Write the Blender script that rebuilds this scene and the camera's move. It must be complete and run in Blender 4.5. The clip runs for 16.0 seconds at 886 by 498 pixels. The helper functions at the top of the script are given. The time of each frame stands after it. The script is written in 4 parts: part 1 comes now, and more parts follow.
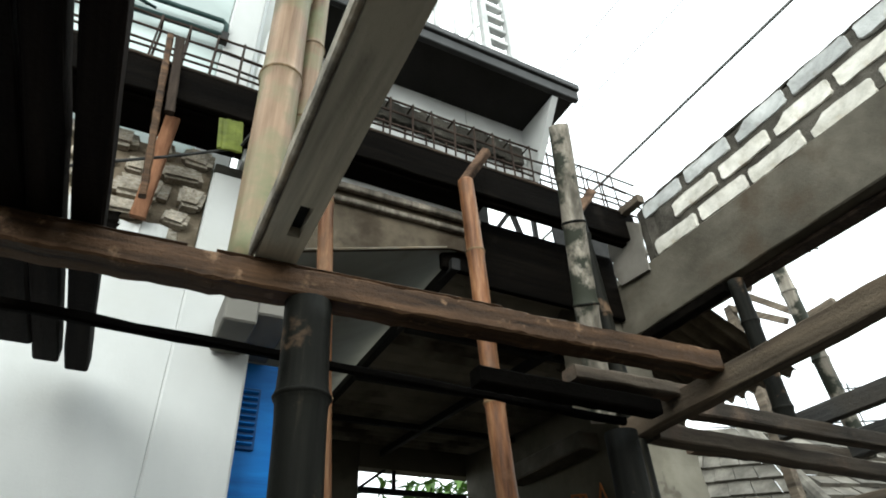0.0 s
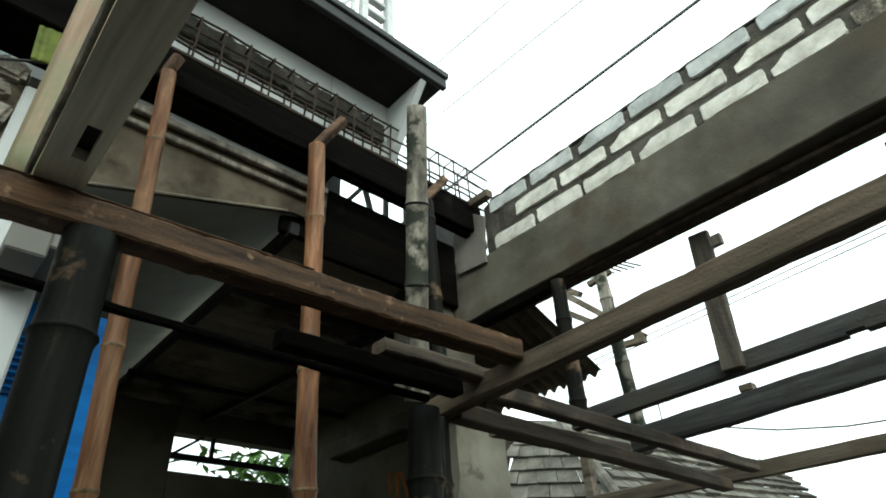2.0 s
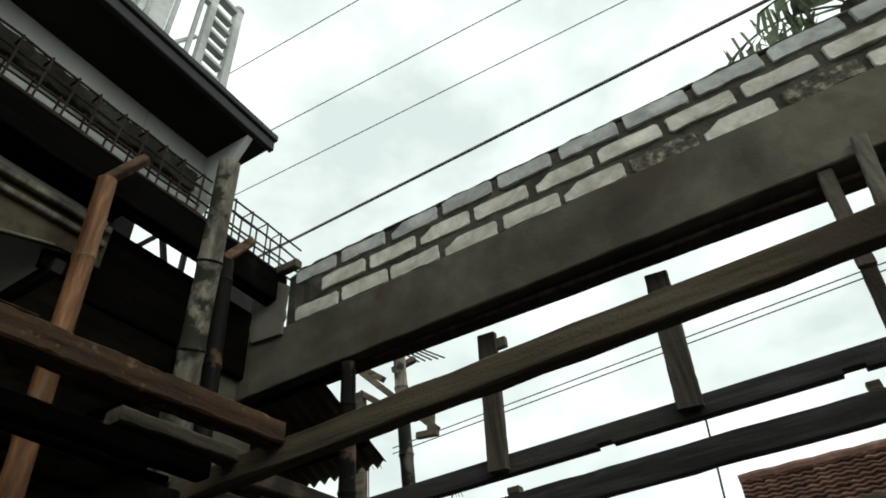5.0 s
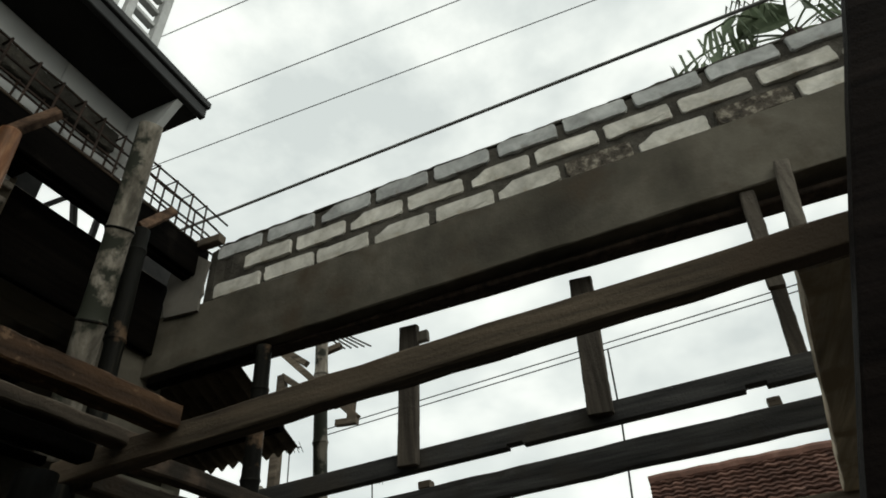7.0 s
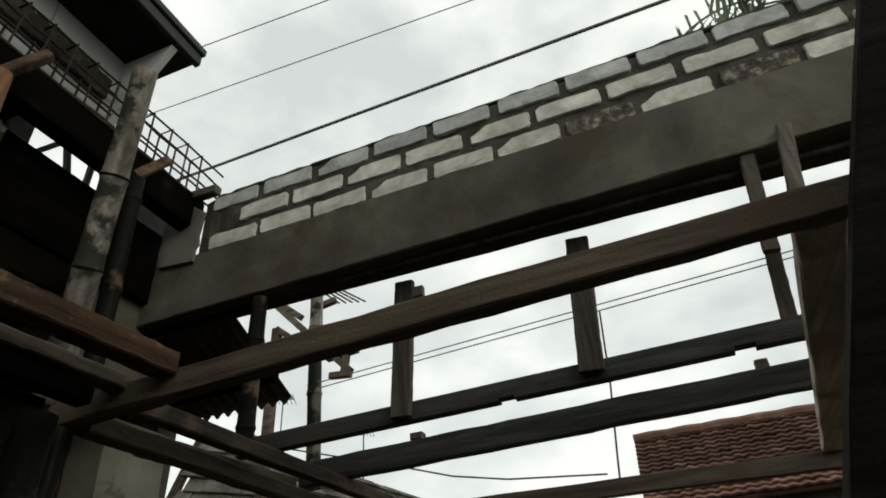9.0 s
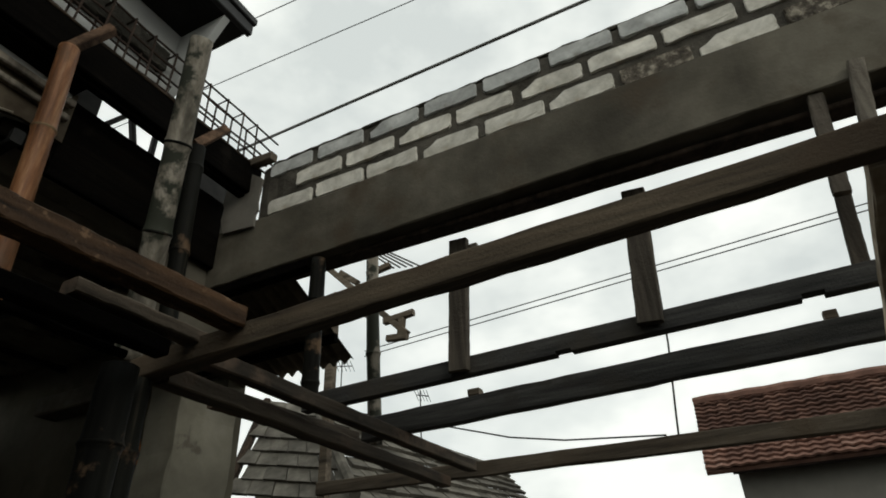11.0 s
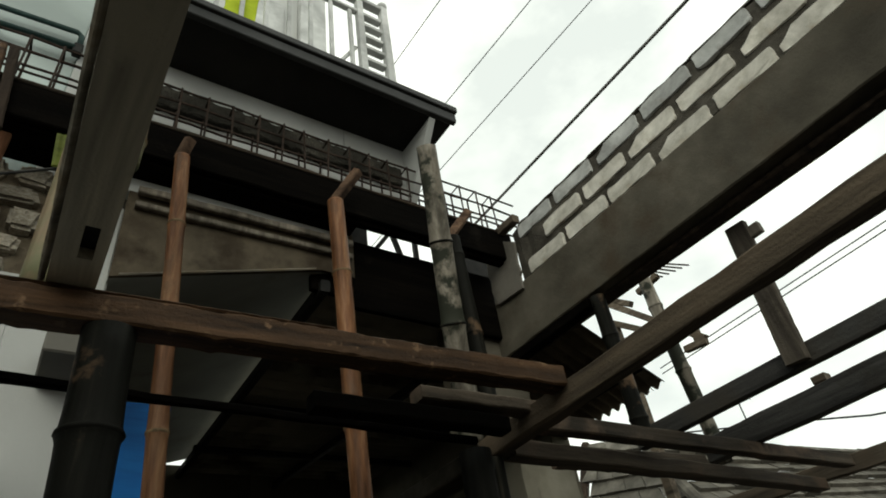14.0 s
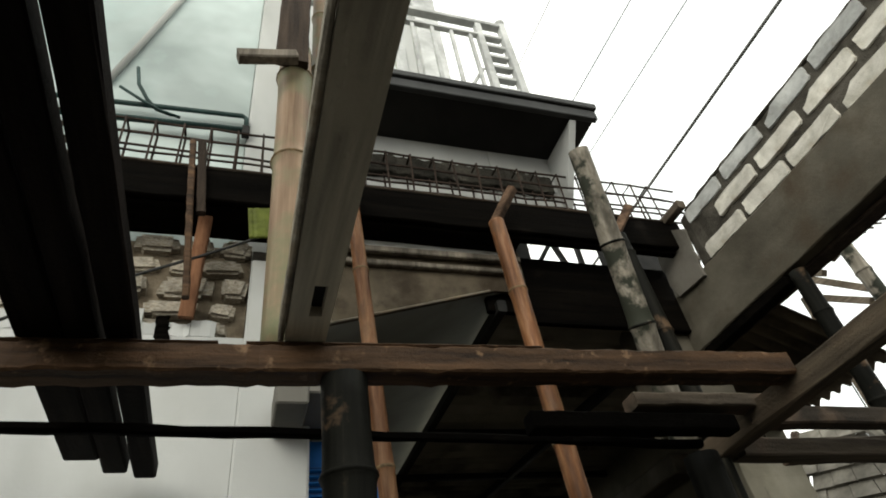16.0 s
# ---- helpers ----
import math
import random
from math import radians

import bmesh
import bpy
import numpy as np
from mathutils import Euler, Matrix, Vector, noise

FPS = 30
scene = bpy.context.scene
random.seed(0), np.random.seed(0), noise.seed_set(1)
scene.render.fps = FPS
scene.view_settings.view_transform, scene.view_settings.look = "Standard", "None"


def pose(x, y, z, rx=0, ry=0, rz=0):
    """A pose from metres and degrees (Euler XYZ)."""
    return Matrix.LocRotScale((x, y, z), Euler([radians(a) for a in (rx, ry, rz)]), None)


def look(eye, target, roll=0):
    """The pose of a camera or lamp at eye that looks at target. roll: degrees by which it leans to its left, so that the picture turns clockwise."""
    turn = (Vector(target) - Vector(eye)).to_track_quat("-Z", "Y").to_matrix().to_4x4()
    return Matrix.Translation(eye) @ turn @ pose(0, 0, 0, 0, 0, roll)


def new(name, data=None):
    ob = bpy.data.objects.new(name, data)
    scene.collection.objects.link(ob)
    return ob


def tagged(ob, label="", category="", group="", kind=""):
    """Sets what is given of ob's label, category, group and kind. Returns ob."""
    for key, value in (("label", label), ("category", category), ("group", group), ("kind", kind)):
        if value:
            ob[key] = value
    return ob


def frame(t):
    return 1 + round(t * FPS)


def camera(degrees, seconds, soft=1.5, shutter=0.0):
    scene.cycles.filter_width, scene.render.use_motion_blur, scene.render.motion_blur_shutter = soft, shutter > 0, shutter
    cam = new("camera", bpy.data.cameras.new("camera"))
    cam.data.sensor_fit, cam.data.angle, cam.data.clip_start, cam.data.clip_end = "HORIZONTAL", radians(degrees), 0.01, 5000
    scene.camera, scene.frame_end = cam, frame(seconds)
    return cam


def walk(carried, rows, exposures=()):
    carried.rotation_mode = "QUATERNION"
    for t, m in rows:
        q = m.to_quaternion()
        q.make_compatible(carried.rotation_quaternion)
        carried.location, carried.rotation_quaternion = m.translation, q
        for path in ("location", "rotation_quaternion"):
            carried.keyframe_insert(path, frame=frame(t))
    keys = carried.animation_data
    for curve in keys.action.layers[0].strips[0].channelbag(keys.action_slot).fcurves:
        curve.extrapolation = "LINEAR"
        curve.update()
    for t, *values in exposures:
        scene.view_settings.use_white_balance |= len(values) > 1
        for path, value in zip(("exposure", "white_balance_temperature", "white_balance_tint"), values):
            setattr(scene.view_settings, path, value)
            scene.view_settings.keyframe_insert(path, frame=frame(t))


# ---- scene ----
cam = camera(72.4, 16.0, soft=1.8)
PATH = [
    (0, (0.395, 0.244, 1.667), (1.176, 1.667, 2.834), -3.1),
    (0.5, (0.439, 0.235, 1.657), (1.339, 1.604, 2.803), -3.4),
    (1, (0.478, 0.22, 1.65), (1.479, 1.534, 2.777), -3.2),
    (1.5, (0.503, 0.207, 1.643), (1.574, 1.477, 2.756), -2.9),
    (2, (0.525, 0.196, 1.632), (1.673, 1.407, 2.735), -3.4),
    (2.5, (0.543, 0.185, 1.626), (1.749, 1.346, 2.721), -3.8),
    (3, (0.565, 0.18, 1.618), (1.812, 1.266, 2.743), -3.4),
    (3.5, (0.576, 0.16, 1.619), (1.856, 1.172, 2.776), -3.9),
    (4, (0.607, 0.145, 1.628), (1.925, 1.045, 2.833), -5.0),
    (4.5, (0.627, 0.126, 1.643), (1.994, 0.91, 2.875), -6.6),
    (5, (0.645, 0.107, 1.658), (2.029, 0.795, 2.927), -6.4),
    (7.5, (0.712, 0.066, 1.692), (2.211, 0.588, 2.909), -5.9),
    (8, (0.716, 0.07, 1.685), (2.217, 0.596, 2.898), -5.5),
    (8.5, (0.726, 0.071, 1.68), (2.234, 0.615, 2.876), -4.5),
    (9, (0.71, 0.079, 1.681), (2.274, 0.634, 2.797), -4.5),
    (11.5, (0.721, 0.104, 1.624), (2.215, 0.913, 2.679), -3.2),
    (12, (0.708, 0.111, 1.634), (2.125, 1.013, 2.72), -4.2),
    (12.5, (0.672, 0.127, 1.645), (2.022, 1.103, 2.751), -5.6),
    (13, (0.656, 0.143, 1.652), (1.894, 1.221, 2.795), -7.2),
    (13.5, (0.627, 0.144, 1.661), (1.746, 1.323, 2.826), -8.4),
    (14, (0.607, 0.155, 1.66), (1.6, 1.408, 2.862), -9.6),
    (14.5, (0.586, 0.161, 1.666), (1.472, 1.466, 2.895), -10.7),
    (15, (0.563, 0.17, 1.68), (1.346, 1.53, 2.921), -11.5),
    (15.5, (0.533, 0.188, 1.685), (1.226, 1.561, 2.963), -9.8),
    (16, (0.484, 0.202, 1.688), (1.061, 1.614, 2.981), -9.6),
]
walk(cam, [(t, look(eye, target, roll)) for t, eye, target, roll in PATH],
     [(0.0, 1.32, 6150, 4), (1.5, 1.1, 6050, -2), (2.5, 0.70, 6000, -6), (3.5, 0.17, 6050, -5), (5.0, -0.28, 6350, -1), (9.0, -0.52, 6550, 5), (12.0, -0.48, 6600, 4), (14.5, 0.02, 6750, 1), (16.0, 0.50, 6750, 6)])

# ---- world, sun ----
def node(nt, kind, **kw):
    n = nt.nodes.new(kind)
    for k, v in kw.items():
        n.inputs[k].default_value = v
    return n


def ramp(nt, stops):
    n = nt.nodes.new("ShaderNodeValToRGB")
    e = n.color_ramp.elements
    while len(e) < len(stops):
        e.new(0.5)
    for el, (p, c) in zip(e, stops):
        el.position = p
        el.color = (*c, 1)
    return n


SUN_EL, SUN_ROT = radians(25), radians(215)
world = bpy.data.worlds.new("overcast sky")
scene.world = world
world.use_nodes = True
wt = world.node_tree
wt.nodes.clear()
sky = wt.nodes.new("ShaderNodeTexSky")
sky.sky_type = "NISHITA"
sky.sun_disc = False
sky.sun_elevation, sky.sun_rotation = SUN_EL, SUN_ROT
sky.dust_density = 4.0
tc = wt.nodes.new("ShaderNodeTexCoord")
mp = wt.nodes.new("ShaderNodeMapping")
mp.inputs["Scale"].default_value = (1.0, 1.0, 1.7)
cl = node(wt, "ShaderNodeTexNoise", Scale=3.4, Detail=6.0, Roughness=0.55)
cr = ramp(wt, [(0.36, (0.74, 0.77, 0.77)), (0.5, (0.92, 0.94, 0.925)), (0.62, (1.12, 1.12, 1.09))])
skyc = node(wt, "ShaderNodeMix")
skyc.data_type = "RGBA"
skyc.inputs[0].default_value = 0.93
bg = node(wt, "ShaderNodeBackground", Strength=1.4)
sk = wt.nodes.new("ShaderNodeVectorMath")
sk.operation = "SCALE"
sk.inputs["Scale"].default_value = 0.10
wo = wt.nodes.new("ShaderNodeOutputWorld")
wt.links.new(tc.outputs["Generated"], mp.inputs["Vector"])
wt.links.new(mp.outputs["Vector"], cl.inputs["Vector"])
wt.links.new(cl.outputs["Fac"], cr.inputs["Fac"])
wt.links.new(sky.outputs["Color"], sk.inputs[0])
wt.links.new(sk.outputs["Vector"], skyc.inputs[6])
wt.links.new(cr.outputs["Color"], skyc.inputs[7])
wt.links.new(skyc.outputs[2], bg.inputs["Color"])
wt.links.new(bg.outputs[0], wo.inputs["Surface"])

sun = new("sun", bpy.data.lights.new("sun", "SUN"))
sun.data.energy, sun.data.angle, sun.data.color = 0.8, radians(30), (1.0, 0.975, 0.92)
sun.matrix_world = look((0, 0, 0), (-math.sin(SUN_ROT) * math.cos(SUN_EL), -math.cos(SUN_ROT) * math.cos(SUN_EL), -math.sin(SUN_EL)))


# ---- materials ----
def material(name, stops, scale=(4, 4, 4), detail=8.0, rough=0.8, metal=0.0, fine=60.0, bump=0.25, stain=None, stain_scale=1.3, stain_at=(0.5, 0.62), island=0.0, dist=0.004, coords="Object", patch=(0.62, 1.2), patch_scale=0.35, gloss=0.12):
    m = bpy.data.materials.new(name)
    m.use_nodes = True
    nt = m.node_tree
    bs = nt.nodes["Principled BSDF"]
    co = nt.nodes.new("ShaderNodeTexCoord")
    mapping = nt.nodes.new("ShaderNodeMapping")
    mapping.inputs["Scale"].default_value = scale
    oi = nt.nodes.new("ShaderNodeObjectInfo")
    off = nt.nodes.new("ShaderNodeVectorMath")
    off.operation = "SCALE"
    off.inputs[0].default_value = (7.3, 3.1, 5.7)
    nt.links.new(oi.outputs["Random"], off.inputs["Scale"])
    nt.links.new(off.outputs["Vector"], mapping.inputs["Location"])
    nt.links.new(co.outputs[coords], mapping.inputs["Vector"])
    n1 = node(nt, "ShaderNodeTexNoise", Scale=1.0, Detail=detail, Roughness=0.62)
    nt.links.new(mapping.outputs["Vector"], n1.inputs["Vector"])
    r = ramp(nt, stops)
    nt.links.new(n1.outputs["Fac"], r.inputs["Fac"])
    col = r.outputs["Color"]
    n4 = node(nt, "ShaderNodeTexNoise", Scale=patch_scale, Detail=4.0, Roughness=0.65, Distortion=0.6)
    nt.links.new(mapping.outputs["Vector"], n4.inputs["Vector"])
    pr = nt.nodes.new("ShaderNodeMapRange")
    pr.inputs["From Min"].default_value, pr.inputs["From Max"].default_value = 0.32, 0.68
    pr.inputs["To Min"].default_value, pr.inputs["To Max"].default_value = patch
    nt.links.new(n4.outputs["Fac"], pr.inputs["Value"])
    pm = nt.nodes.new("ShaderNodeVectorMath")
    pm.operation = "SCALE"
    nt.links.new(col, pm.inputs[0])
    nt.links.new(pr.outputs["Result"], pm.inputs["Scale"])
    col = pm.outputs["Vector"]
    if stain:
        n2 = node(nt, "ShaderNodeTexNoise", Scale=stain_scale, Detail=5.0, Roughness=0.6)
        nt.links.new(co.outputs[coords], n2.inputs["Vector"])
        r2 = ramp(nt, [(stain_at[0], (0, 0, 0)), (stain_at[1], (1, 1, 1))])
        nt.links.new(n2.outputs["Fac"], r2.inputs["Fac"])
        mx = nt.nodes.new("ShaderNodeMix")
        mx.data_type = "RGBA"
        mx.inputs[7].default_value = (*stain, 1)
        nt.links.new(r2.outputs["Color"], mx.inputs[0])
        nt.links.new(col, mx.inputs[6])
        col = mx.outputs[2]
    if island:
        hs = nt.nodes.new("ShaderNodeHueSaturation")
        mr = nt.nodes.new("ShaderNodeMapRange")
        mr.inputs["To Min"].default_value, mr.inputs["To Max"].default_value = 1 - island, 1 + island
        nt.links.new(oi.outputs["Random"], mr.inputs["Value"])
        nt.links.new(mr.outputs["Result"], hs.inputs["Value"])
        nt.links.new(col, hs.inputs["Color"])
        col = hs.outputs["Color"]
    nt.links.new(col, bs.inputs["Base Color"])
    n3 = node(nt, "ShaderNodeTexNoise", Scale=fine, Detail=6.0, Roughness=0.7)
    nt.links.new(co.outputs[coords], n3.inputs["Vector"])
    add = nt.nodes.new("ShaderNodeMath")
    add.operation = "ADD"
    nt.links.new(n1.outputs["Fac"], add.inputs[0])
    nt.links.new(n3.outputs["Fac"], add.inputs[1])
    bp = node(nt, "ShaderNodeBump", Strength=bump, Distance=dist)
    nt.links.new(add.outputs[0], bp.inputs["Height"])
    nt.links.new(bp.outputs["Normal"], bs.inputs["Normal"])
    rr = nt.nodes.new("ShaderNodeMapRange")
    rr.inputs["To Min"].default_value, rr.inputs["To Max"].default_value = max(0.05, rough - 0.15), min(1, rough + 0.12)
    nt.links.new(n3.outputs["Fac"], rr.inputs["Value"])
    nt.links.new(rr.outputs["Result"], bs.inputs["Roughness"])
    bs.inputs["Metallic"].default_value = metal
    bs.inputs["Specular IOR Level"].default_value = gloss
    return m


def wood(name, dark, light, axis, **kw):
    s = [38, 38, 38]
    s["xyz".index(axis)] = 2.2
    mid = tuple((a + b) / 2 for a, b in zip(dark, light))
    return material(name, [(0.3, dark), (0.5, mid), (0.72, light)], scale=s, fine=90, bump=0.7, dist=0.006, patch=(0.4, 1.4), patch_scale=0.22, **kw)


M_BROWN_X = wood("reddish brown timber", (0.013, 0.0075, 0.004), (0.125, 0.068, 0.034), "x", stain=(0.17, 0.105, 0.06), stain_scale=22, stain_at=(0.60, 0.70), rough=0.6)
M_GREY_X = wood("weathered grey timber along the front", (0.030, 0.024, 0.018), (0.088, 0.071, 0.054), "x", stain=(0.10, 0.07, 0.05), stain_scale=3)
M_GREY_Y = wood("weathered grey timber", (0.072, 0.056, 0.041), (0.172, 0.142, 0.108), "y", stain=(0.11, 0.085, 0.06), stain_scale=2.4)
# Base tone raised to stand for daylight bounced up from the ground.
M_FORM_Y = wood("cement stained board lightened for bounce", (0.47, 0.43, 0.35), (0.64, 0.59, 0.49), "y", stain=(0.46, 0.42, 0.34), stain_scale=5)
# The boards' shaded undersides against the sky are put into this colour.
M_DARK_Y = wood("timber darkened to a silhouette", (0.004, 0.003, 0.003), (0.016, 0.012, 0.010), "y", rough=0.7, gloss=0.03)
# Near black: deep shade on the formwork is put into this colour.
M_DARK_X = wood("shuttering timber darkened for shade", (0.001, 0.0008, 0.0006), (0.005, 0.004, 0.003), "x", stain=(0.012, 0.010, 0.008), stain_scale=3.5, stain_at=(0.62, 0.76), gloss=0.02)
M_DARK_Z = wood("dark upright timber", (0.018, 0.013, 0.010), (0.06, 0.042, 0.03), "z")
M_ORANGE = wood("fresh orange timber", (0.15, 0.068, 0.037), (0.31, 0.155, 0.085), "z")
M_PALE_X = wood("pale timber", (0.17, 0.15, 0.12), (0.32, 0.29, 0.24), "x", stain=(0.28, 0.22, 0.15), stain_scale=4)
M_BAM_TAN = material("dry tan bamboo", [(0.3, (0.14, 0.088, 0.053)), (0.55, (0.26, 0.178, 0.118)), (0.75, (0.35, 0.265, 0.185))], scale=(30, 30, 1.6), rough=0.5, bump=0.2, stain=(0.15, 0.15, 0.085), stain_scale=5, stain_at=(0.44, 0.62))
M_BAM_RED = material("orange brown bamboo", [(0.3, (0.05, 0.021, 0.010)), (0.5, (0.155, 0.070, 0.032)), (0.75, (0.30, 0.17, 0.09))], scale=(30, 30, 3.4), rough=0.42, bump=0.2, stain=(0.10, 0.055, 0.03), stain_scale=7, stain_at=(0.56, 0.70), patch=(0.5, 1.35))
M_BAM_GREY = material("grey green mossy bamboo", [(0.3, (0.10, 0.088, 0.07)), (0.55, (0.24, 0.215, 0.175)), (0.75, (0.42, 0.385, 0.33))], scale=(26, 26, 1.5), rough=0.6, bump=0.2, stain=(0.035, 0.038, 0.028), stain_scale=6, stain_at=(0.47, 0.54), patch=(0.5, 1.4))
M_BAM_DARK = material("blackened bamboo", [(0.3, (0.003, 0.003, 0.0025)), (0.6, (0.010, 0.010, 0.008)), (0.8, (0.05, 0.042, 0.03))], scale=(24, 24, 1.3), gloss=0.05, rough=0.6, bump=0.3, stain=(0.10, 0.065, 0.04), stain_scale=7, stain_at=(0.58, 0.68), patch=(0.4, 1.4))
M_NODE = material("bamboo node ridge", [(0.3, (0.05, 0.035, 0.02)), (0.7, (0.22, 0.15, 0.08))], scale=(30, 30, 30), rough=0.7)
M_CONCRETE = material("raw grey concrete", [(0.25, (0.060, 0.053, 0.039)), (0.5, (0.094, 0.084, 0.065)), (0.75, (0.138, 0.124, 0.098))], scale=(3.2, 3.2, 3.2), fine=70, bump=0.5, stain=(0.065, 0.05, 0.034), stain_scale=3.2, stain_at=(0.54, 0.70), patch=(0.6, 1.35), patch_scale=0.5)
M_CONC_DARK = material("mossy rough concrete", [(0.3, (0.02, 0.019, 0.015)), (0.55, (0.06, 0.055, 0.045)), (0.8, (0.14, 0.13, 0.11))], scale=(9, 9, 9), fine=50, bump=0.9, dist=0.02)
M_SOFFIT = material("painted grey soffit", [(0.3, (0.32, 0.33, 0.295)), (0.7, (0.40, 0.41, 0.37))], scale=(1.5, 1.5, 1.5), bump=0.1, stain=(0.16, 0.14, 0.11), stain_scale=2.0, stain_at=(0.58, 0.8))
M_PLASTER = material("white painted plaster", [(0.3, (0.50, 0.51, 0.50)), (0.7, (0.61, 0.62, 0.605))], scale=(1.6, 1.6, 0.7), fine=45, bump=0.25, stain=(0.45, 0.455, 0.43), stain_scale=1.5, stain_at=(0.5, 0.8), rough=0.85)
M_GREEN = material("pale mint plaster", [(0.3, (0.44, 0.52, 0.505)), (0.7, (0.54, 0.61, 0.595))], scale=(1.4, 1.4, 1.4), fine=40, bump=0.12, stain=(0.42, 0.53, 0.51), stain_scale=1.8, stain_at=(0.5, 0.8))
# Far darker than cream: the terrace shade is put into this colour.
M_CREAM = material("old cream plaster darkened for shade", [(0.3, (0.075, 0.066, 0.045)), (0.7, (0.15, 0.134, 0.10))], scale=(1.5, 1.5, 1.5), fine=40, bump=0.2, stain=(0.13, 0.12, 0.09), stain_scale=1.4, stain_at=(0.5, 0.7))
M_BLOCK = material("pale limestone block", [(0.28, (0.48, 0.45, 0.38)), (0.5, (0.67, 0.64, 0.57)), (0.75, (0.76, 0.73, 0.66))], scale=(14, 14, 14), fine=110, bump=0.5, stain=(0.36, 0.30, 0.22), stain_scale=9, stain_at=(0.58, 0.72), island=0.1)
M_BLOCK_DARK = material("dark broken block", [(0.35, (0.05, 0.042, 0.033)), (0.52, (0.14, 0.12, 0.095)), (0.62, (0.38, 0.34, 0.27))], scale=(24, 24, 24), fine=60, bump=1.0, dist=0.015)
M_MORTAR = material("grey mortar", [(0.3, (0.045, 0.04, 0.032)), (0.7, (0.11, 0.10, 0.083))], scale=(12, 12, 12), fine=80, bump=0.8, dist=0.01)
M_RUBBLE = material("old rubble stone", [(0.3, (0.30, 0.25, 0.18)), (0.5, (0.48, 0.43, 0.35)), (0.75, (0.64, 0.60, 0.53))], scale=(11, 11, 11), fine=60, bump=0.7, dist=0.01, island=0.35)
M_CORE = material("old lime mortar", [(0.3, (0.08, 0.062, 0.042)), (0.6, (0.22, 0.18, 0.13)), (0.8, (0.40, 0.36, 0.29))], scale=(9, 9, 9), fine=50, bump=0.9, dist=0.012)
M_COLUMN = material("peeling pale column plaster", [(0.3, (0.15, 0.137, 0.105)), (0.7, (0.27, 0.255, 0.205))], scale=(3, 3, 3), fine=30, bump=0.5, stain=(0.10, 0.09, 0.07), stain_scale=5, stain_at=(0.6, 0.66))
M_LINTEL = material("smoke stained concrete", [(0.3, (0.06, 0.047, 0.031)), (0.7, (0.13, 0.107, 0.076))], scale=(5, 5, 5), fine=50, bump=0.5, stain=(0.04, 0.03, 0.02), stain_scale=3)
M_WEDGE = wood("brown wedge timber", (0.05, 0.03, 0.02), (0.16, 0.10, 0.065), "y")
# Lime tone halved to stand for the shadow the rag hangs in.
M_RAG = material("lime plastic darkened for shade", [(0.3, (0.07, 0.085, 0.012)), (0.7, (0.14, 0.165, 0.03))], scale=(20, 20, 20), rough=0.6)
M_TAN_X = wood("pale tan sawn board", (0.36, 0.29, 0.20), (0.58, 0.49, 0.37), "x", stain=(0.28, 0.22, 0.15), stain_scale=4)
M_BLOCK_GREY = material("weathered grey block", [(0.28, (0.34, 0.34, 0.325)), (0.5, (0.48, 0.485, 0.47)), (0.75, (0.58, 0.585, 0.565))], scale=(14, 14, 14), fine=110, bump=0.5, stain=(0.22, 0.20, 0.17), stain_scale=9, stain_at=(0.58, 0.72), island=0.1)
M_WIRE = material("grey cable sheath", [(0.3, (0.14, 0.14, 0.135)), (0.7, (0.22, 0.22, 0.21))], scale=(10, 10, 10), rough=0.6)
M_DIM = material("plain grey cement render", [(0.3, (0.13, 0.125, 0.11)), (0.7, (0.19, 0.18, 0.16))], scale=(1.5, 1.5, 1.5), fine=30, bump=0.2)
M_REBAR = material("dark rusty steel bar", [(0.3, (0.018, 0.014, 0.012)), (0.7, (0.06, 0.04, 0.03))], scale=(30, 30, 30), rough=0.7, metal=0.3)
M_REBAR_GREEN = material("dark green pipe", [(0.3, (0.012, 0.03, 0.028)), (0.7, (0.03, 0.06, 0.055))], scale=(20, 20, 20), rough=0.5)
M_FASCIA = material("dark grey painted concrete edge", [(0.3, (0.035, 0.036, 0.036)), (0.7, (0.065, 0.066, 0.066))], scale=(3, 3, 3), rough=0.55, bump=0.12)
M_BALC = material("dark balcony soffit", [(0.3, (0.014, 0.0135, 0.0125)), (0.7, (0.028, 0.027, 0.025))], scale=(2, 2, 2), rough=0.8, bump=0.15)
M_RAIL = material("pale grey painted steel", [(0.3, (0.50, 0.51, 0.50)), (0.7, (0.62, 0.63, 0.62))], scale=(8, 8, 8), rough=0.45, bump=0.05)
M_LIME = material("lime green cloth", [(0.3, (0.42, 0.52, 0.03)), (0.7, (0.58, 0.68, 0.06))], scale=(8, 8, 8), rough=0.8)
M_BLUE = material("blue painted wood", [(0.3, (0.008, 0.10, 0.33)), (0.7, (0.012, 0.14, 0.42))], scale=(3, 3, 20), rough=0.5, bump=0.1)
M_BLUE_DARK = material("dark blue slat", [(0.3, (0.006, 0.045, 0.14)), (0.7, (0.01, 0.06, 0.19))], scale=(5, 5, 20), rough=0.5)
M_BLACK = material("blackened steel", [(0.3, (0.010, 0.010, 0.010)), (0.7, (0.025, 0.024, 0.022))], scale=(10, 10, 10), rough=0.6)
M_CORR = material("old fibre cement sheet", [(0.3, (0.16, 0.145, 0.115)), (0.7, (0.32, 0.295, 0.24))], scale=(2, 2, 2), fine=40, bump=0.3, stain=(0.05, 0.04, 0.03), stain_scale=1.2)
M_TILE = material("red clay roof tile", [(0.3, (0.08, 0.045, 0.036)), (0.55, (0.15, 0.082, 0.062)), (0.8, (0.26, 0.17, 0.135))], scale=(3, 3, 3), fine=20, bump=0.3, island=0.3)
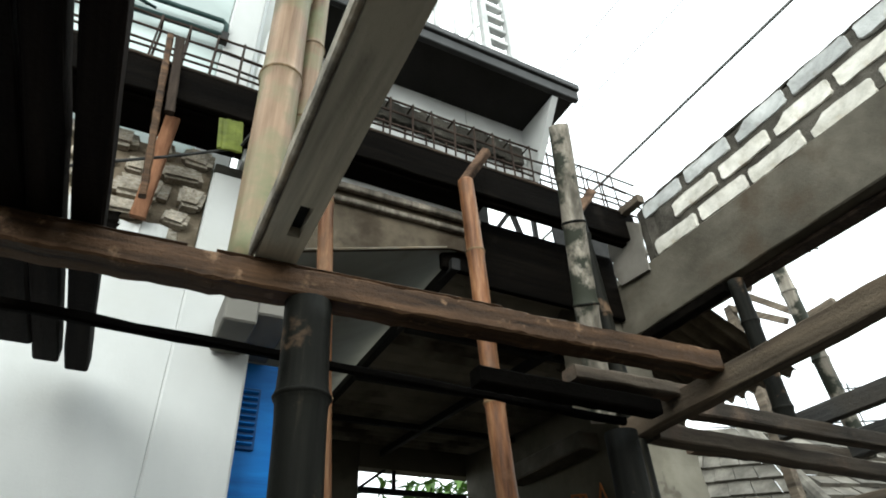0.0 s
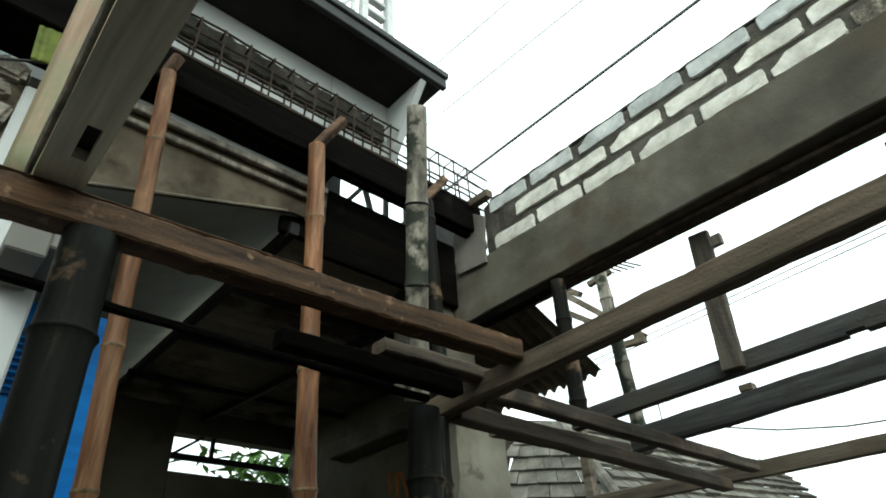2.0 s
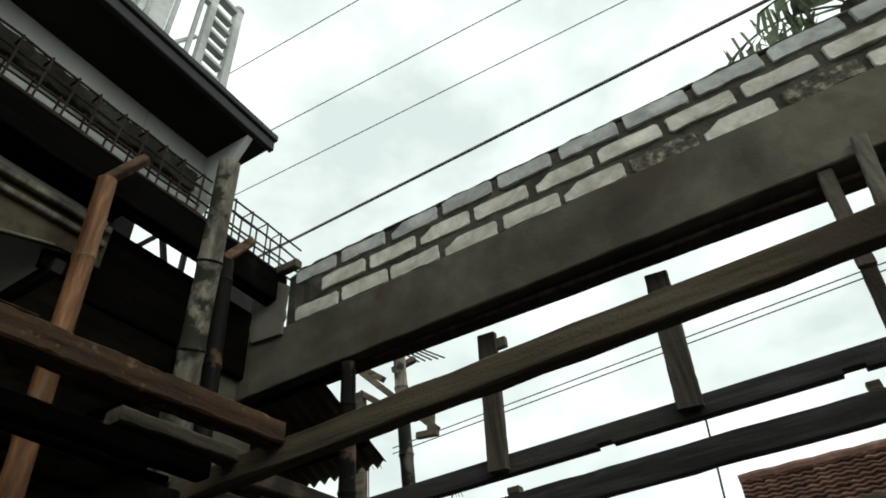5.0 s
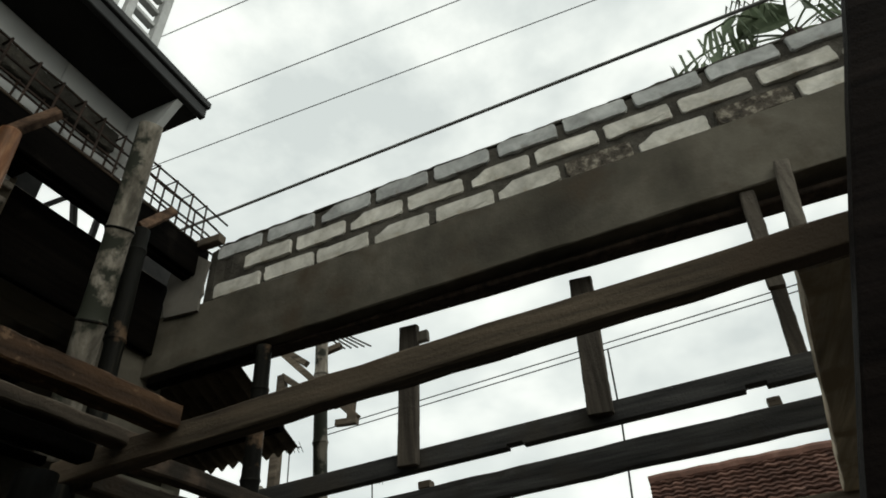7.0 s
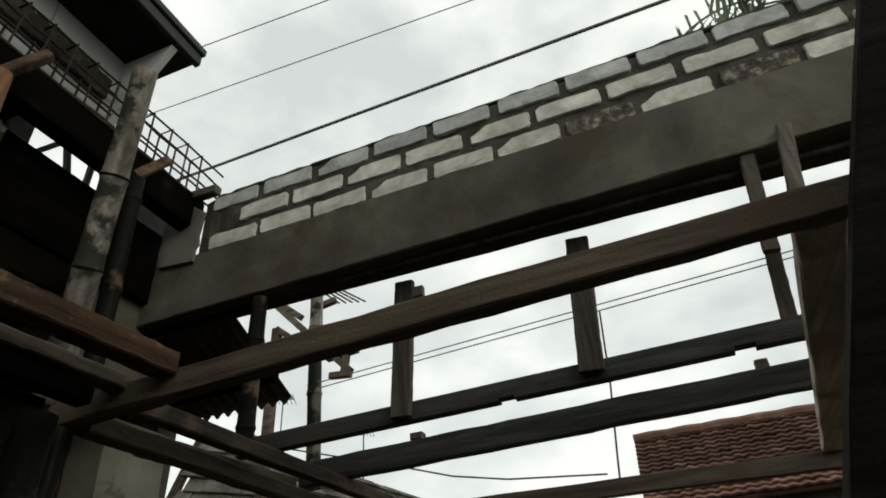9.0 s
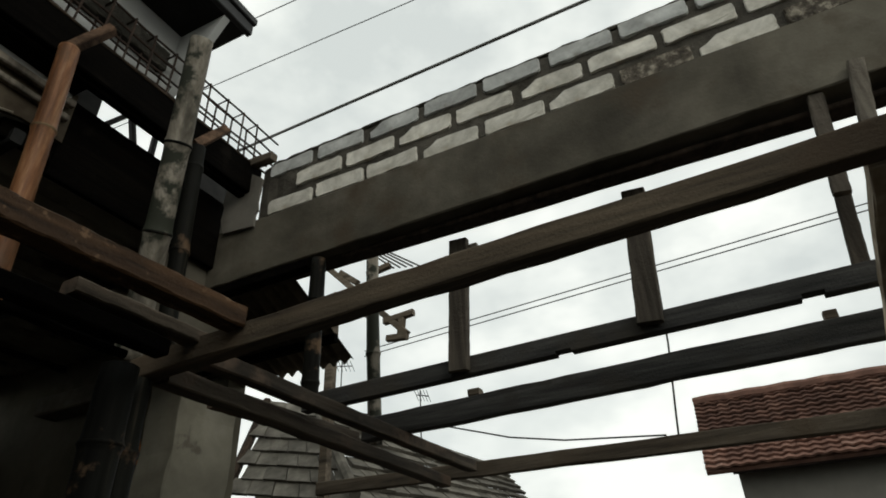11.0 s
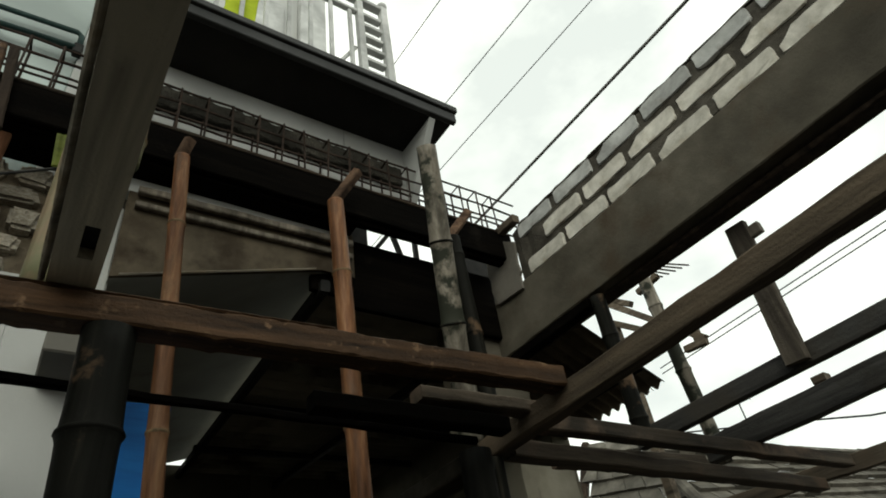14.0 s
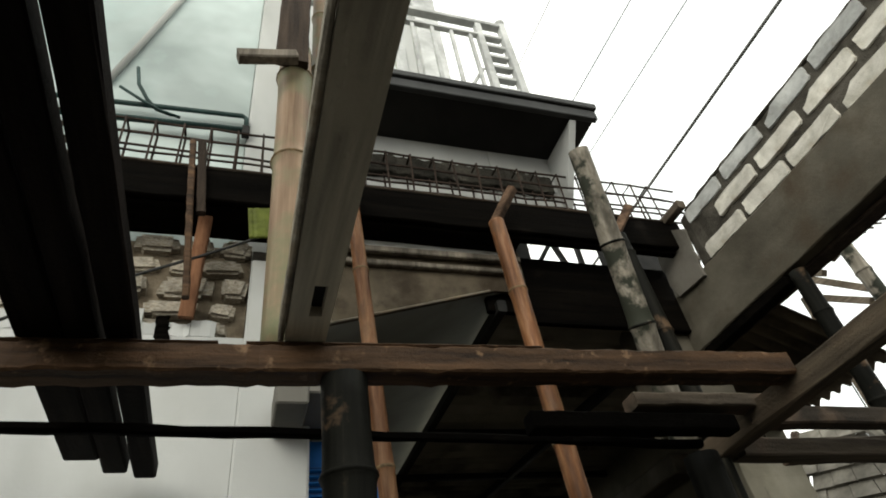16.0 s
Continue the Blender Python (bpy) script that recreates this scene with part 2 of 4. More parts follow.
M_TILE_GREY = material("mossy grey roof tile", [(0.3, (0.05, 0.045, 0.038)), (0.55, (0.13, 0.12, 0.10)), (0.8, (0.26, 0.24, 0.21))], scale=(4, 4, 4), fine=20, bump=0.5, island=0.25)
M_CABLE = material("black cable", [(0.3, (0.02, 0.02, 0.02)), (0.7, (0.05, 0.05, 0.048))], scale=(10, 10, 10), rough=0.6)
M_LEAF = material("green leaf", [(0.3, (0.05, 0.12, 0.02)), (0.7, (0.15, 0.27, 0.06))], scale=(9, 9, 9), rough=0.5, island=0.3)
M_FROND = material("dull grey green frond", [(0.3, (0.08, 0.11, 0.06)), (0.7, (0.19, 0.23, 0.14))], scale=(6, 6, 6), rough=0.55, island=0.2)
M_GROUND = material("dark low-bounce soil", [(0.3, (0.03, 0.026, 0.021)), (0.7, (0.08, 0.07, 0.056))], scale=(2, 2, 2), fine=30, bump=0.5)
M_PLATE = material("grey cement sheet", [(0.3, (0.11, 0.10, 0.085)), (0.7, (0.16, 0.148, 0.128))], scale=(6, 6, 6), fine=70, bump=0.2)
M_SCRAWL = material("orange paint scrawl", [(0.3, (0.30, 0.10, 0.03)), (0.7, (0.40, 0.15, 0.05))], scale=(10, 10, 10))
M_GREYTIMBER_Z = wood("grey upright timber", (0.10, 0.085, 0.068), (0.25, 0.22, 0.18), "z")

# Darker copy of the grey joist timber, with the backlit look in its colour.
M_BACKLIT_Y = wood("grey timber darkened for backlight", (0.030, 0.030, 0.030), (0.095, 0.092, 0.086), "y", stain=(0.05, 0.045, 0.038), stain_scale=2.4)
M_JOIST_Y = wood("brown grey joist timber", (0.045, 0.035, 0.025), (0.135, 0.106, 0.074), "y", stain=(0.085, 0.062, 0.042), stain_scale=2.4)
# Darker copy of the grey upright timber, toned down as if backlit.
M_PROP = wood("grey prop timber darkened for backlight", (0.045, 0.038, 0.031), (0.12, 0.102, 0.082), "z")


# ---- builders ----
def thing(name, at, label, category, group="", kind=""):
    e = new(name)
    e.empty_display_size = 0.05
    e.location = at
    return tagged(e, label, category, group, kind)


def mesh_of(bm, name, mat, smooth=False):
    me = bpy.data.meshes.new(name)
    bmesh.ops.recalc_face_normals(bm, faces=bm.faces)
    if smooth:
        for f in bm.faces:
            f.smooth = True
    bm.to_mesh(me)
    bm.free()
    me.materials.append(mat)
    return me


def part(name, bm, mat, parent, label="", smooth=False):
    """One mesh object, its vertices in world places, under a thing or a part."""
    ob = new(name, mesh_of(bm, name, mat, smooth))
    if parent is not None:
        ob.parent = parent
        base = Matrix.Translation(parent.location)
        if parent.parent:
            base = Matrix.Translation(parent.parent.location) if parent.type == "MESH" else base
        ob.matrix_parent_inverse = base.inverted() if not (parent.type == "MESH") else Matrix.Identity(4)
    return tagged(ob, label)


def alone(name, bm, mat, label, category, group="", kind="", smooth=False):
    """One mesh as a thing of its own."""
    return tagged(new(name, mesh_of(bm, name, mat, smooth)), label, category, group, kind)


def box(bm, lo, hi, c=0.004):
    """A box with chamfered long edges."""
    lo, hi = [min(a, b) for a, b in zip(lo, hi)], [max(a, b) for a, b in zip(lo, hi)]
    r = bmesh.ops.create_cube(bm, size=1.0)
    for v in r["verts"]:
        v.co = Vector([(lo[i] + hi[i]) / 2 + v.co[i] * (hi[i] - lo[i]) for i in range(3)])
    if c:
        es = {e for v in r["verts"] for e in v.link_edges}
        bmesh.ops.bevel(bm, geom=list(es), offset=min(c, 0.3 * min(h - l for l, h in zip(lo, hi))), segments=1, affect="EDGES")
    return bm


def plank(bm, p0, p1, w, h, up=(0, 0, 1), seg=14, jit=0.003, c=0.005, seed=1):
    """A sawn timber from p0 to p1 (centres of its ends), w across and h along up, with worn, slightly wavy edges."""
    p0, p1 = Vector(p0), Vector(p1)
    d = (p1 - p0).normalized()
    side = d.cross(Vector(up)).normalized()
    upv = side.cross(d).normalized()
    a, b = w / 2, h / 2
    jit *= min(1.0, 0.25 + 0.4 * (p1 - p0).length)
    prof = [(-a + c, -b), (a - c, -b), (a, -b + c), (a, b - c), (a - c, b), (-a + c, b), (-a, b - c), (-a, -b + c)]
    rings = []
    for i in range(seg + 1):
        o = p0.lerp(p1, i / seg)
        ring = []
        for k, (x, y) in enumerate(prof):
            n = noise.noise(Vector((i * 0.83 + seed * 3.7, (k // 2) * 5.1, seed * 1.3)))
            q = noise.noise(Vector((i * 0.31 + seed * 1.7, 9.0, seed * 2.3)))
            ring.append(bm.verts.new(o + side * (x + jit * n) + upv * (y + jit * n * 0.7 + jit * q)))
        rings.append(ring)
    for r0, r1 in zip(rings, rings[1:]):
        for k in range(8):
            bm.faces.new((r0[k], r0[(k + 1) % 8], r1[(k + 1) % 8], r1[k]))
    bm.faces.new(rings[0][::-1])
    bm.faces.new(rings[-1])
    return bm


def timber(name, p0, p1, w, h, mat, label, category="timber", group="", up=(0, 0, 1), jit=0.005, seed=1, seg=22):
    return alone(name, plank(bmesh.new(), p0, p1, w, h, up, seg, jit, seed=seed), mat, label, category, group)


def tube(bm, pts, r, sides=6):
    """A round bar through pts."""
    pts = [Vector(p) for p in pts]
    rings = []
    for i, p in enumerate(pts):
        d = (pts[min(i + 1, len(pts) - 1)] - pts[max(i - 1, 0)]).normalized()
        s = d.cross(Vector((0.31, 0.22, 0.92))).normalized()
        u = s.cross(d)
        rings.append([bm.verts.new(p + (s * math.cos(a) + u * math.sin(a)) * r) for a in (2 * math.pi * k / sides for k in range(sides))])
    for r0, r1 in zip(rings, rings[1:]):
        for k in range(sides):
            bm.faces.new((r0[k], r0[(k + 1) % sides], r1[(k + 1) % sides], r1[k]))
    bm.faces.new(rings[0][::-1])
    bm.faces.new(rings[-1])
    return bm


def bamboo(name, p0, p1, r0, r1, mat, label, group="", step=0.30, seed=1, sides=18, first=0.1, ridge=None):
    """A culm from p0 (foot) to p1 (hollow top) with swollen nodes; each node ridge is a part."""
    p0, p1 = Vector(p0), Vector(p1)
    ob = thing(name, p0, label, "bamboo pole", group)
    d = (p1 - p0).normalized()
    s = d.cross(Vector((0.13, 0.97, 0.2))).normalized()
    u = s.cross(d)
    length = (p1 - p0).length
    rnd = random.Random(seed)
    cuts, at = [], first
    while at < length - 0.03:
        cuts.append(at)
        at += step * rnd.uniform(0.85, 1.2)
    stations = {0.0, length}
    for c in cuts:
        for o in (-0.05, -0.018, -0.007, 0.0, 0.007, 0.018, 0.05):
            if 0 < c + o < length:
                stations.add(c + o)
    k = 0.0
    while k < length:
        stations.add(k)
        k += 0.09

    def centre(l):
        w = 0.012 * noise.noise(Vector((l * 0.8, seed * 2.1, 0.0)))
        v = 0.012 * noise.noise(Vector((l * 0.8, seed * 2.1, 7.0)))
        return p0 + d * l + s * w + u * v

    def radius(l):
        r = r0 + (r1 - r0) * l / length
        m = min((abs(l - c) for c in cuts), default=1)
        return r * (1 + 0.10 * math.exp(-(m / 0.012) ** 2) + 0.03 * math.exp(-(m / 0.05) ** 2))

    bm = bmesh.new()
    rings = []
    for l in sorted(stations):
        c, r = centre(l), radius(l)
        rings.append([bm.verts.new(c + (s * math.cos(a) + u * math.sin(a)) * r * (1 + 0.02 * noise.noise(Vector((math.cos(a) * 2, math.sin(a) * 2, l * 3 + seed))))) for a in (2 * math.pi * i / sides for i in range(sides))])
    top = centre(length)
    rings.append([bm.verts.new(top + (v.co - top) * 0.78) for v in rings[-1]])
    rings.append([bm.verts.new(v.co - d * 0.05) for v in rings[-1]])
    for a, b in zip(rings, rings[1:]):
        for i in range(sides):
            bm.faces.new((a[i], a[(i + 1) % sides], b[(i + 1) % sides], b[i]))
    bm.faces.new(rings[0][::-1])
    bm.faces.new(rings[-1])
    culm = part("culm", bm, mat, ob, smooth=True)
    for c in cuts:
        bm = bmesh.new()
        rr = []
        for o, f in ((-0.006, 1.0), (-0.002, 1.035), (0.002, 1.035), (0.006, 1.0)):
            q, r = centre(c + o), radius(c + o) * f
            rr.append([bm.verts.new(q + (s * math.cos(a) + u * math.sin(a)) * r) for a in (2 * math.pi * i / sides for i in range(sides))])
        for a, b in zip(rr, rr[1:]):
            for i in range(sides):
                bm.faces.new((a[i], a[(i + 1) % sides], b[(i + 1) % sides], b[i]))
        part("node_ridge", bm, ridge or M_NODE, culm, smooth=True)
    return ob


# ---- ground and walls ----
# Out of view; kept dark so little light bounces up under the boards.
bm = bmesh.new()
bmesh.ops.create_grid(bm, x_segments=40, y_segments=40, size=60)
for v in bm.verts:
    v.co.z = 0.02 * noise.noise(v.co * 0.7)
alone("ground", bm, M_GROUND, "unseen soil of the building site, dark to cut bounced light", "ground", kind="structure")

# house wall, white plaster, ends at a sharp corner beside the blue window
wall = thing("wall_north", (0, 2.32, 0), "white plastered house wall with broken top and bare rubble", "wall", kind="structure")
part("plaster", box(bmesh.new(), (-3.0, 2.32, 0), (0.455, 2.55, 3.06), 0.003), M_PLASTER, wall)
part("pilaster", box(bmesh.new(), (0.455, 2.312, 0), (0.714, 2.55, 3.46), 0.008), M_PLASTER, wall, "white plastered corner pilaster")
part("wall_core", box(bmesh.new(), (-3.0, 2.37, 3.063), (0.453, 2.55, 3.56), 0.003), M_CORE, wall, "dark crumbling mortar")

# ---- beam wall of concrete and limestone blocks ----
BX = 2.615
east = thing("wall_east", (BX, 0, 3.0), "concrete beam with three courses of pale limestone blocks", "wall", kind="structure")
part("concrete_beam", plank(bmesh.new(), (BX + 0.075, 2.345, 3.252), (BX + 0.075, -2.6, 3.262), 0.15, 0.328, seg=60, jit=0.004), M_CONCRETE, east)
part("mortar_core", plank(bmesh.new(), (BX + 0.075, 2.06, 3.590), (BX + 0.075, -2.6, 3.580), 0.116, 0.335, seg=90, jit=0.010), M_MORTAR, east, "rough grey mortar")

part("mortar_cap", plank(bmesh.new(), (BX + 0.064, 2.0, 3.768), (BX + 0.064, -2.6, 3.770), 0.108, 0.016, seg=110, jit=0.007), M_MORTAR, east, "uneven mortar on top of the blocks")

# ---- ring beam shuttering on the front ----
RY = 2.11
form = thing("ring_beam_formwork", (0.7, RY, 3.59), "dark timber formwork of the ring beam", "formwork")
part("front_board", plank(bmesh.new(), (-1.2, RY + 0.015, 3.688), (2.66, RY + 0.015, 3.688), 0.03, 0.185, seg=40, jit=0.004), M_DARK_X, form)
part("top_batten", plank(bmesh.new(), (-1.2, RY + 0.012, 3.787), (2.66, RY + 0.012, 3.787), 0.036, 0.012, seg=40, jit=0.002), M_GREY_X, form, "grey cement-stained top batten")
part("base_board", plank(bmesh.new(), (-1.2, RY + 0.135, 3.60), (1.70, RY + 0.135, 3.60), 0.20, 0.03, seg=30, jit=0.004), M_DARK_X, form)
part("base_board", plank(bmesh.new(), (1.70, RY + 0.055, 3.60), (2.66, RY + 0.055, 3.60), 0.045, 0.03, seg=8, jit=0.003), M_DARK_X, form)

# ---- upper storey ----
up = thing("wall_upper", (0, 2.35, 4.0), "white upper house wall behind the ring beam", "wall", kind="structure")
part("wall", box(bmesh.new(), (0.55, 2.36, 3.60), (1.75, 2.60, 4.56), 0.004), M_PLASTER, up)
part("wall", box(bmesh.new(), (1.752, 2.36, 3.99), (2.178, 2.41, 4.56), 0.004), M_PLASTER, up)
part("old_beam", plank(bmesh.new(), (0.6, 2.335, 4.215), (2.10, 2.335, 4.215), 0.05, 0.135, seg=70, jit=0.016), M_CONC_DARK, up, "rough mossy old concrete ledge")
green = thing("wall_mint", (0, 2.5, 3.8), "pale mint plastered upper wall", "wall", kind="structure")
part("wall", box(bmesh.new(), (-3.0, 2.46, 3.56), (0.36, 2.62, 7.0), 0.004), M_GREEN, green)
part("pilaster", box(bmesh.new(), (0.363, 2.43, 3.56), (0.52, 2.62, 7.0), 0.008), M_PLASTER, green, "white corner pilaster")

# balcony: sloping slab, dark moulded edge
bal = thing("balcony", (1.4, 2.1, 4.3), "concrete balcony slab with dark moulded edge", "balcony")
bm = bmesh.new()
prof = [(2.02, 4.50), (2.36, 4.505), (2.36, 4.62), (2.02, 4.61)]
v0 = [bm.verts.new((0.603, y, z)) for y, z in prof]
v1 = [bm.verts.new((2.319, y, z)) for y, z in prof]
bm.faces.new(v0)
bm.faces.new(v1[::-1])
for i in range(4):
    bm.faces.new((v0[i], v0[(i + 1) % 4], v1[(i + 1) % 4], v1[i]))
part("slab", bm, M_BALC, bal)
part("edge_moulding", plank(bmesh.new(), (0.593, 2.012, 4.528), (2.335, 2.012, 4.528), 0.037, 0.075, seg=4, jit=0), M_FASCIA, bal)
part("edge_band", plank(bmesh.new(), (0.593, 2.004, 4.597), (2.345, 2.004, 4.597), 0.053, 0.048, seg=4, jit=0), M_FASCIA, bal)

# ---- scaffold frame ----
timber("cross_beam", (-1.1, 1.537, 2.434), (1.957, 1.396, 2.434), 0.077, 0.069, M_BROWN_X, "reddish brown scaffold beam with worn edges", "beam", seed=3, jit=0.0045, seg=120)
for x0, x1 in ((-1.1, 0.414), (0.475, 1.20)):
    y0, y1 = 1.4865 - 0.0461 * x0, 1.4865 - 0.0461 * x1
    timber("wear_strip", (x0, y0, 2.4735), (x1, y1, 2.4735), 0.074, 0.009, M_BROWN_X, "thin worn timber strip on top of the cross beam", "strip", "strips on the cross beam", seed=int(90 + x1 * 9), jit=0.002, seg=50)
timber("scaffold_joist", (1.99, 1.85, 2.369), (1.99, -1.0, 2.460), 0.06, 0.078, M_JOIST_Y, "weathered grey scaffold joist", "joist", "joists of the scaffold", seed=5, seg=24)
bm = bmesh.new()
for y0, y1, cut in ((1.85, 0.664, 0), (0.664, 0.603, 0.011), (0.603, -0.177, 0), (-0.177, -0.246, 0.014), (-0.246, -0.75, 0)):
    plank(bm, (2.866, y0, 2.480 + 0.0142 * (1.85 - y0) + cut / 2), (2.866, y1, 2.480 + 0.0142 * (1.85 - y1) + cut / 2), 0.05, 0.076 - cut, seg=6, jit=0.001, c=0.003, seed=6)
alone("scaffold_joist", bm, M_BACKLIT_Y, "weathered grey scaffold joist with two notches underneath", "joist", "joists of the scaffold")
timber("scaffold_joist", (3.43, 1.90, 2.492), (3.43, -0.8, 2.537), 0.06, 0.115, M_BACKLIT_Y, "weathered grey scaffold joist", "joist", "joists of the scaffold", seed=7, seg=24)
timber("scaffold_joist", (4.37, 2.9, 2.440), (4.30, -1.0, 2.360), 0.06, 0.088, M_GREY_Y, "weathered grey scaffold joist", "joist", "joists of the scaffold", seed=8, seg=24)
timber("bearer", (2.03, 1.650, 2.408), (4.24, 1.650, 2.410), 0.06, 0.060, M_GREY_X, "grey timber bearer under the joists", "bearer", "bearers of the scaffold", seed=9)
timber("bearer", (2.03, 1.775, 2.356), (4.30, 1.865, 2.356), 0.075, 0.062, M_GREY_X, "stained timber bearer under the joists", "bearer", "bearers of the scaffold", seed=10)
timber("bearer", (2.03, -0.331, 2.425), (4.6, -0.672, 2.425), 0.105, 0.05, M_TAN_X, "pale board bearer under the joists", "bearer", "bearers of the scaffold", seed=11)
timber("short_board", (1.545, 1.585, 2.416), (2.02, 1.575, 2.416), 0.07, 0.044, M_GREY_X, "short grey board behind the cross beam", "board", seed=12)
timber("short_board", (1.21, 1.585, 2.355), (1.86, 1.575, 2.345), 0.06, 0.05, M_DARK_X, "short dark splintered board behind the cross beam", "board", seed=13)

# boards lying on the cross beam, over the camera
bm = bmesh.new()
for lo, hi in (((0.557, -0.9), (0.650, 1.215)), ((0.557, 1.215), (0.600, 1.325)), ((0.628, 1.215), (0.650, 1.325)), ((0.557, 1.325), (0.650, 1.452))):
    box(bm, (lo[0], lo[1], 2.479), (hi[0], hi[1], 2.507), 0)
# Dark patch added above the slot so that no light shows through.
alone("slot_cover", box(bmesh.new(), (0.590, 1.20, 2.5075), (0.640, 1.34, 2.524), 0.002), M_BLACK, "black patch added over the slot to keep it dark", "offcut")
form = alone("form_board", bm, M_FORM_Y, "cement-stained shuttering board lying on the cross beam", "board")
alone("board_batten", plank(bmesh.new(), (0.548, 1.435, 2.504), (0.550, -0.9, 2.504), 0.014, 0.05, seg=20, jit=0.002), M_PALE_X, "thin pale batten beside the shuttering board", "batten")
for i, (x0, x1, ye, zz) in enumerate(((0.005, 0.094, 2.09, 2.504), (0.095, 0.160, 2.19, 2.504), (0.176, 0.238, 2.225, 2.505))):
    timber("dark_board", ((x0 + x1) / 2, ye, zz), ((x0 + x1) / 2 + 0.03, -0.9, zz), x1 - x0, 0.05, M_DARK_Y, "black board lying on the cross beam, shade in its colour", "board", "black boards on the cross beam", seed=20 + i)
timber("thin_rod", (-1.1, 1.675, 2.415), (1.80, 1.657, 2.325), 0.022, 0.024, M_DARK_X, "thin dark bamboo rail behind the post", "rail", seed=31, seg=30)

# ---- bamboo poles ----
bamboo("bamboo_post", (0.735, 1.455, 0.0), (0.697, 1.455, 2.398), 0.056, 0.054, M_BAM_DARK, "thick blackened bamboo post under the cross beam", seed=2, step=0.6, first=0.75, ridge=M_BAM_DARK)
bamboo("bamboo_pole", (0.558, 1.523, 2.480), (0.546, 1.523, 3.86), 0.060, 0.058, M_BAM_TAN, "thick tan and green bamboo prop", "bamboo props", seed=3, step=0.5, first=0.72)
bamboo("bamboo_pole", (0.645, 1.56, 2.99), (0.650, 1.56, 5.0), 0.036, 0.034, M_BAM_TAN, "slender tan bamboo pole tied beside a thicker one", "bamboo props", seed=4, step=0.4)
bamboo("bamboo_pole", (1.787, 2.20, 0.0), (1.531, 2.066, 3.60), 0.042, 0.037, M_BAM_RED, "orange brown bamboo prop under the ring beam", "bamboo props", seed=5, step=0.36)
bamboo("bamboo_pole", (1.068, 2.09, 0.0), (0.852, 2.075, 3.60), 0.034, 0.029, M_BAM_RED, "slender orange brown bamboo prop under the ring beam", "bamboo props", seed=6, step=0.38)
POLE0, POLE1 = (2.132, 2.113, 2.52), (1.800, 1.660, 3.69)
bamboo("bamboo_pole", POLE0, POLE1, 0.053, 0.045, M_BAM_GREY, "grey mossy bamboo pole rising past the ring beam", "bamboo props", seed=7, step=0.4, ridge=M_BAM_DARK)
bamboo("bamboo_pole", (2.23, 2.06, 2.5), (2.19, 2.06, 3.585), 0.04, 0.036, M_BAM_DARK, "slender blackened bamboo prop beside the mossy pole", "bamboo props", seed=17, step=0.4, ridge=M_BAM_DARK)
bamboo("bamboo_pole", (2.691, 1.695, 2.40), (2.635, 1.647, 3.069), 0.036, 0.034, M_BAM_DARK, "dark bamboo post under the concrete beam", "bamboo props", seed=8, step=0.4, ridge=M_BAM_DARK)
bamboo("bamboo_pole", (3.56, 1.916, 2.45), (3.42, 1.872, 3.68), 0.040, 0.037, M_BAM_GREY, "grey bamboo post behind the joists", "bamboo props", seed=9, step=0.4, ridge=M_BAM_GREY)

timber("prop", (2.818, 1.053, 2.465), (2.806, 1.013, 3.056), 0.085, 0.035, M_PROP, "short grey timber prop under the concrete beam", "prop", "props under the beam", up=(1, 0, 0), seed=14)
timber("prop", (2.815, 0.301, 2.49), (2.822, 0.250, 3.052), 0.09, 0.035, M_PROP, "short grey timber prop under the concrete beam", "prop", "props under the beam", up=(1, 0, 0), seed=15)
timber("prop", (2.86, -0.372, 2.535), (2.82, -0.438, 3.075), 0.05, 0.03, M_PROP, "narrow grey timber prop under the concrete beam", "prop", "props under the beam", up=(1, 0, 0), seed=16)

# ---- terrace behind ----
sof = thing("terrace_roof", (1.6, 3.5, 3.25), "old terrace roof of grey soffit, steel rafters and corrugated sheet", "roof")
bm = bmesh.new()
lower = [bm.verts.new((x, y, 3.34 + 0.304 * (x - 1.55) + 0.067 * (y - 2.28))) for x, y in ((0.709, 2.28), (1.66, 2.28), (1.80, 5.5), (0.709, 5.5))]
upper = [bm.verts.new(v.co + Vector((0, 0, 0.04))) for v in lower]
bm.faces.new(lower)
bm.faces.new(upper[::-1])
for i in range(4):
    bm.faces.new((lower[i], lower[(i + 1) % 4], upper[(i + 1) % 4], upper[i]))
part("soffit", bm, M_SOFFIT, sof)
part("rafter", plank(bmesh.new(), (1.572, 2.27, 3.262), (1.705, 5.5, 3.478), 0.045, 0.06, seg=4, jit=0), M_BLACK, sof)
part("rafter", plank(bmesh.new(), (2.52, 2.45, 3.225), (2.52, 5.5, 3.430), 0.045, 0.06, seg=4, jit=0), M_BLACK, sof)
for y in (2.9, 3.7, 4.6):
    part("purlin", box(bmesh.new(), (1.60, y, 3.20 + 0.067 * (y - 2.4)), (3.4, y + 0.04, 3.245 + 0.067 * (y - 2.4)), 0.003), M_BLACK, sof)
bm = bmesh.new()
near = [bm.verts.new((x, 2.262, z)) for x, z in ((0.709, 3.084), (1.55, 3.34), (1.72, 3.34), (1.72, 3.60), (0.709, 3.60))]
far = [bm.verts.new((v.co.x, 2.279, v.co.z)) for v in near]
bm.faces.new(near)
bm.faces.new(far[::-1])
for i in range(5):
    bm.faces.new((near[i], near[(i + 1) % 5], far[(i + 1) % 5], far[i]))
part("lintel", bm, M_LINTEL, sof, "brown stained concrete lintel")
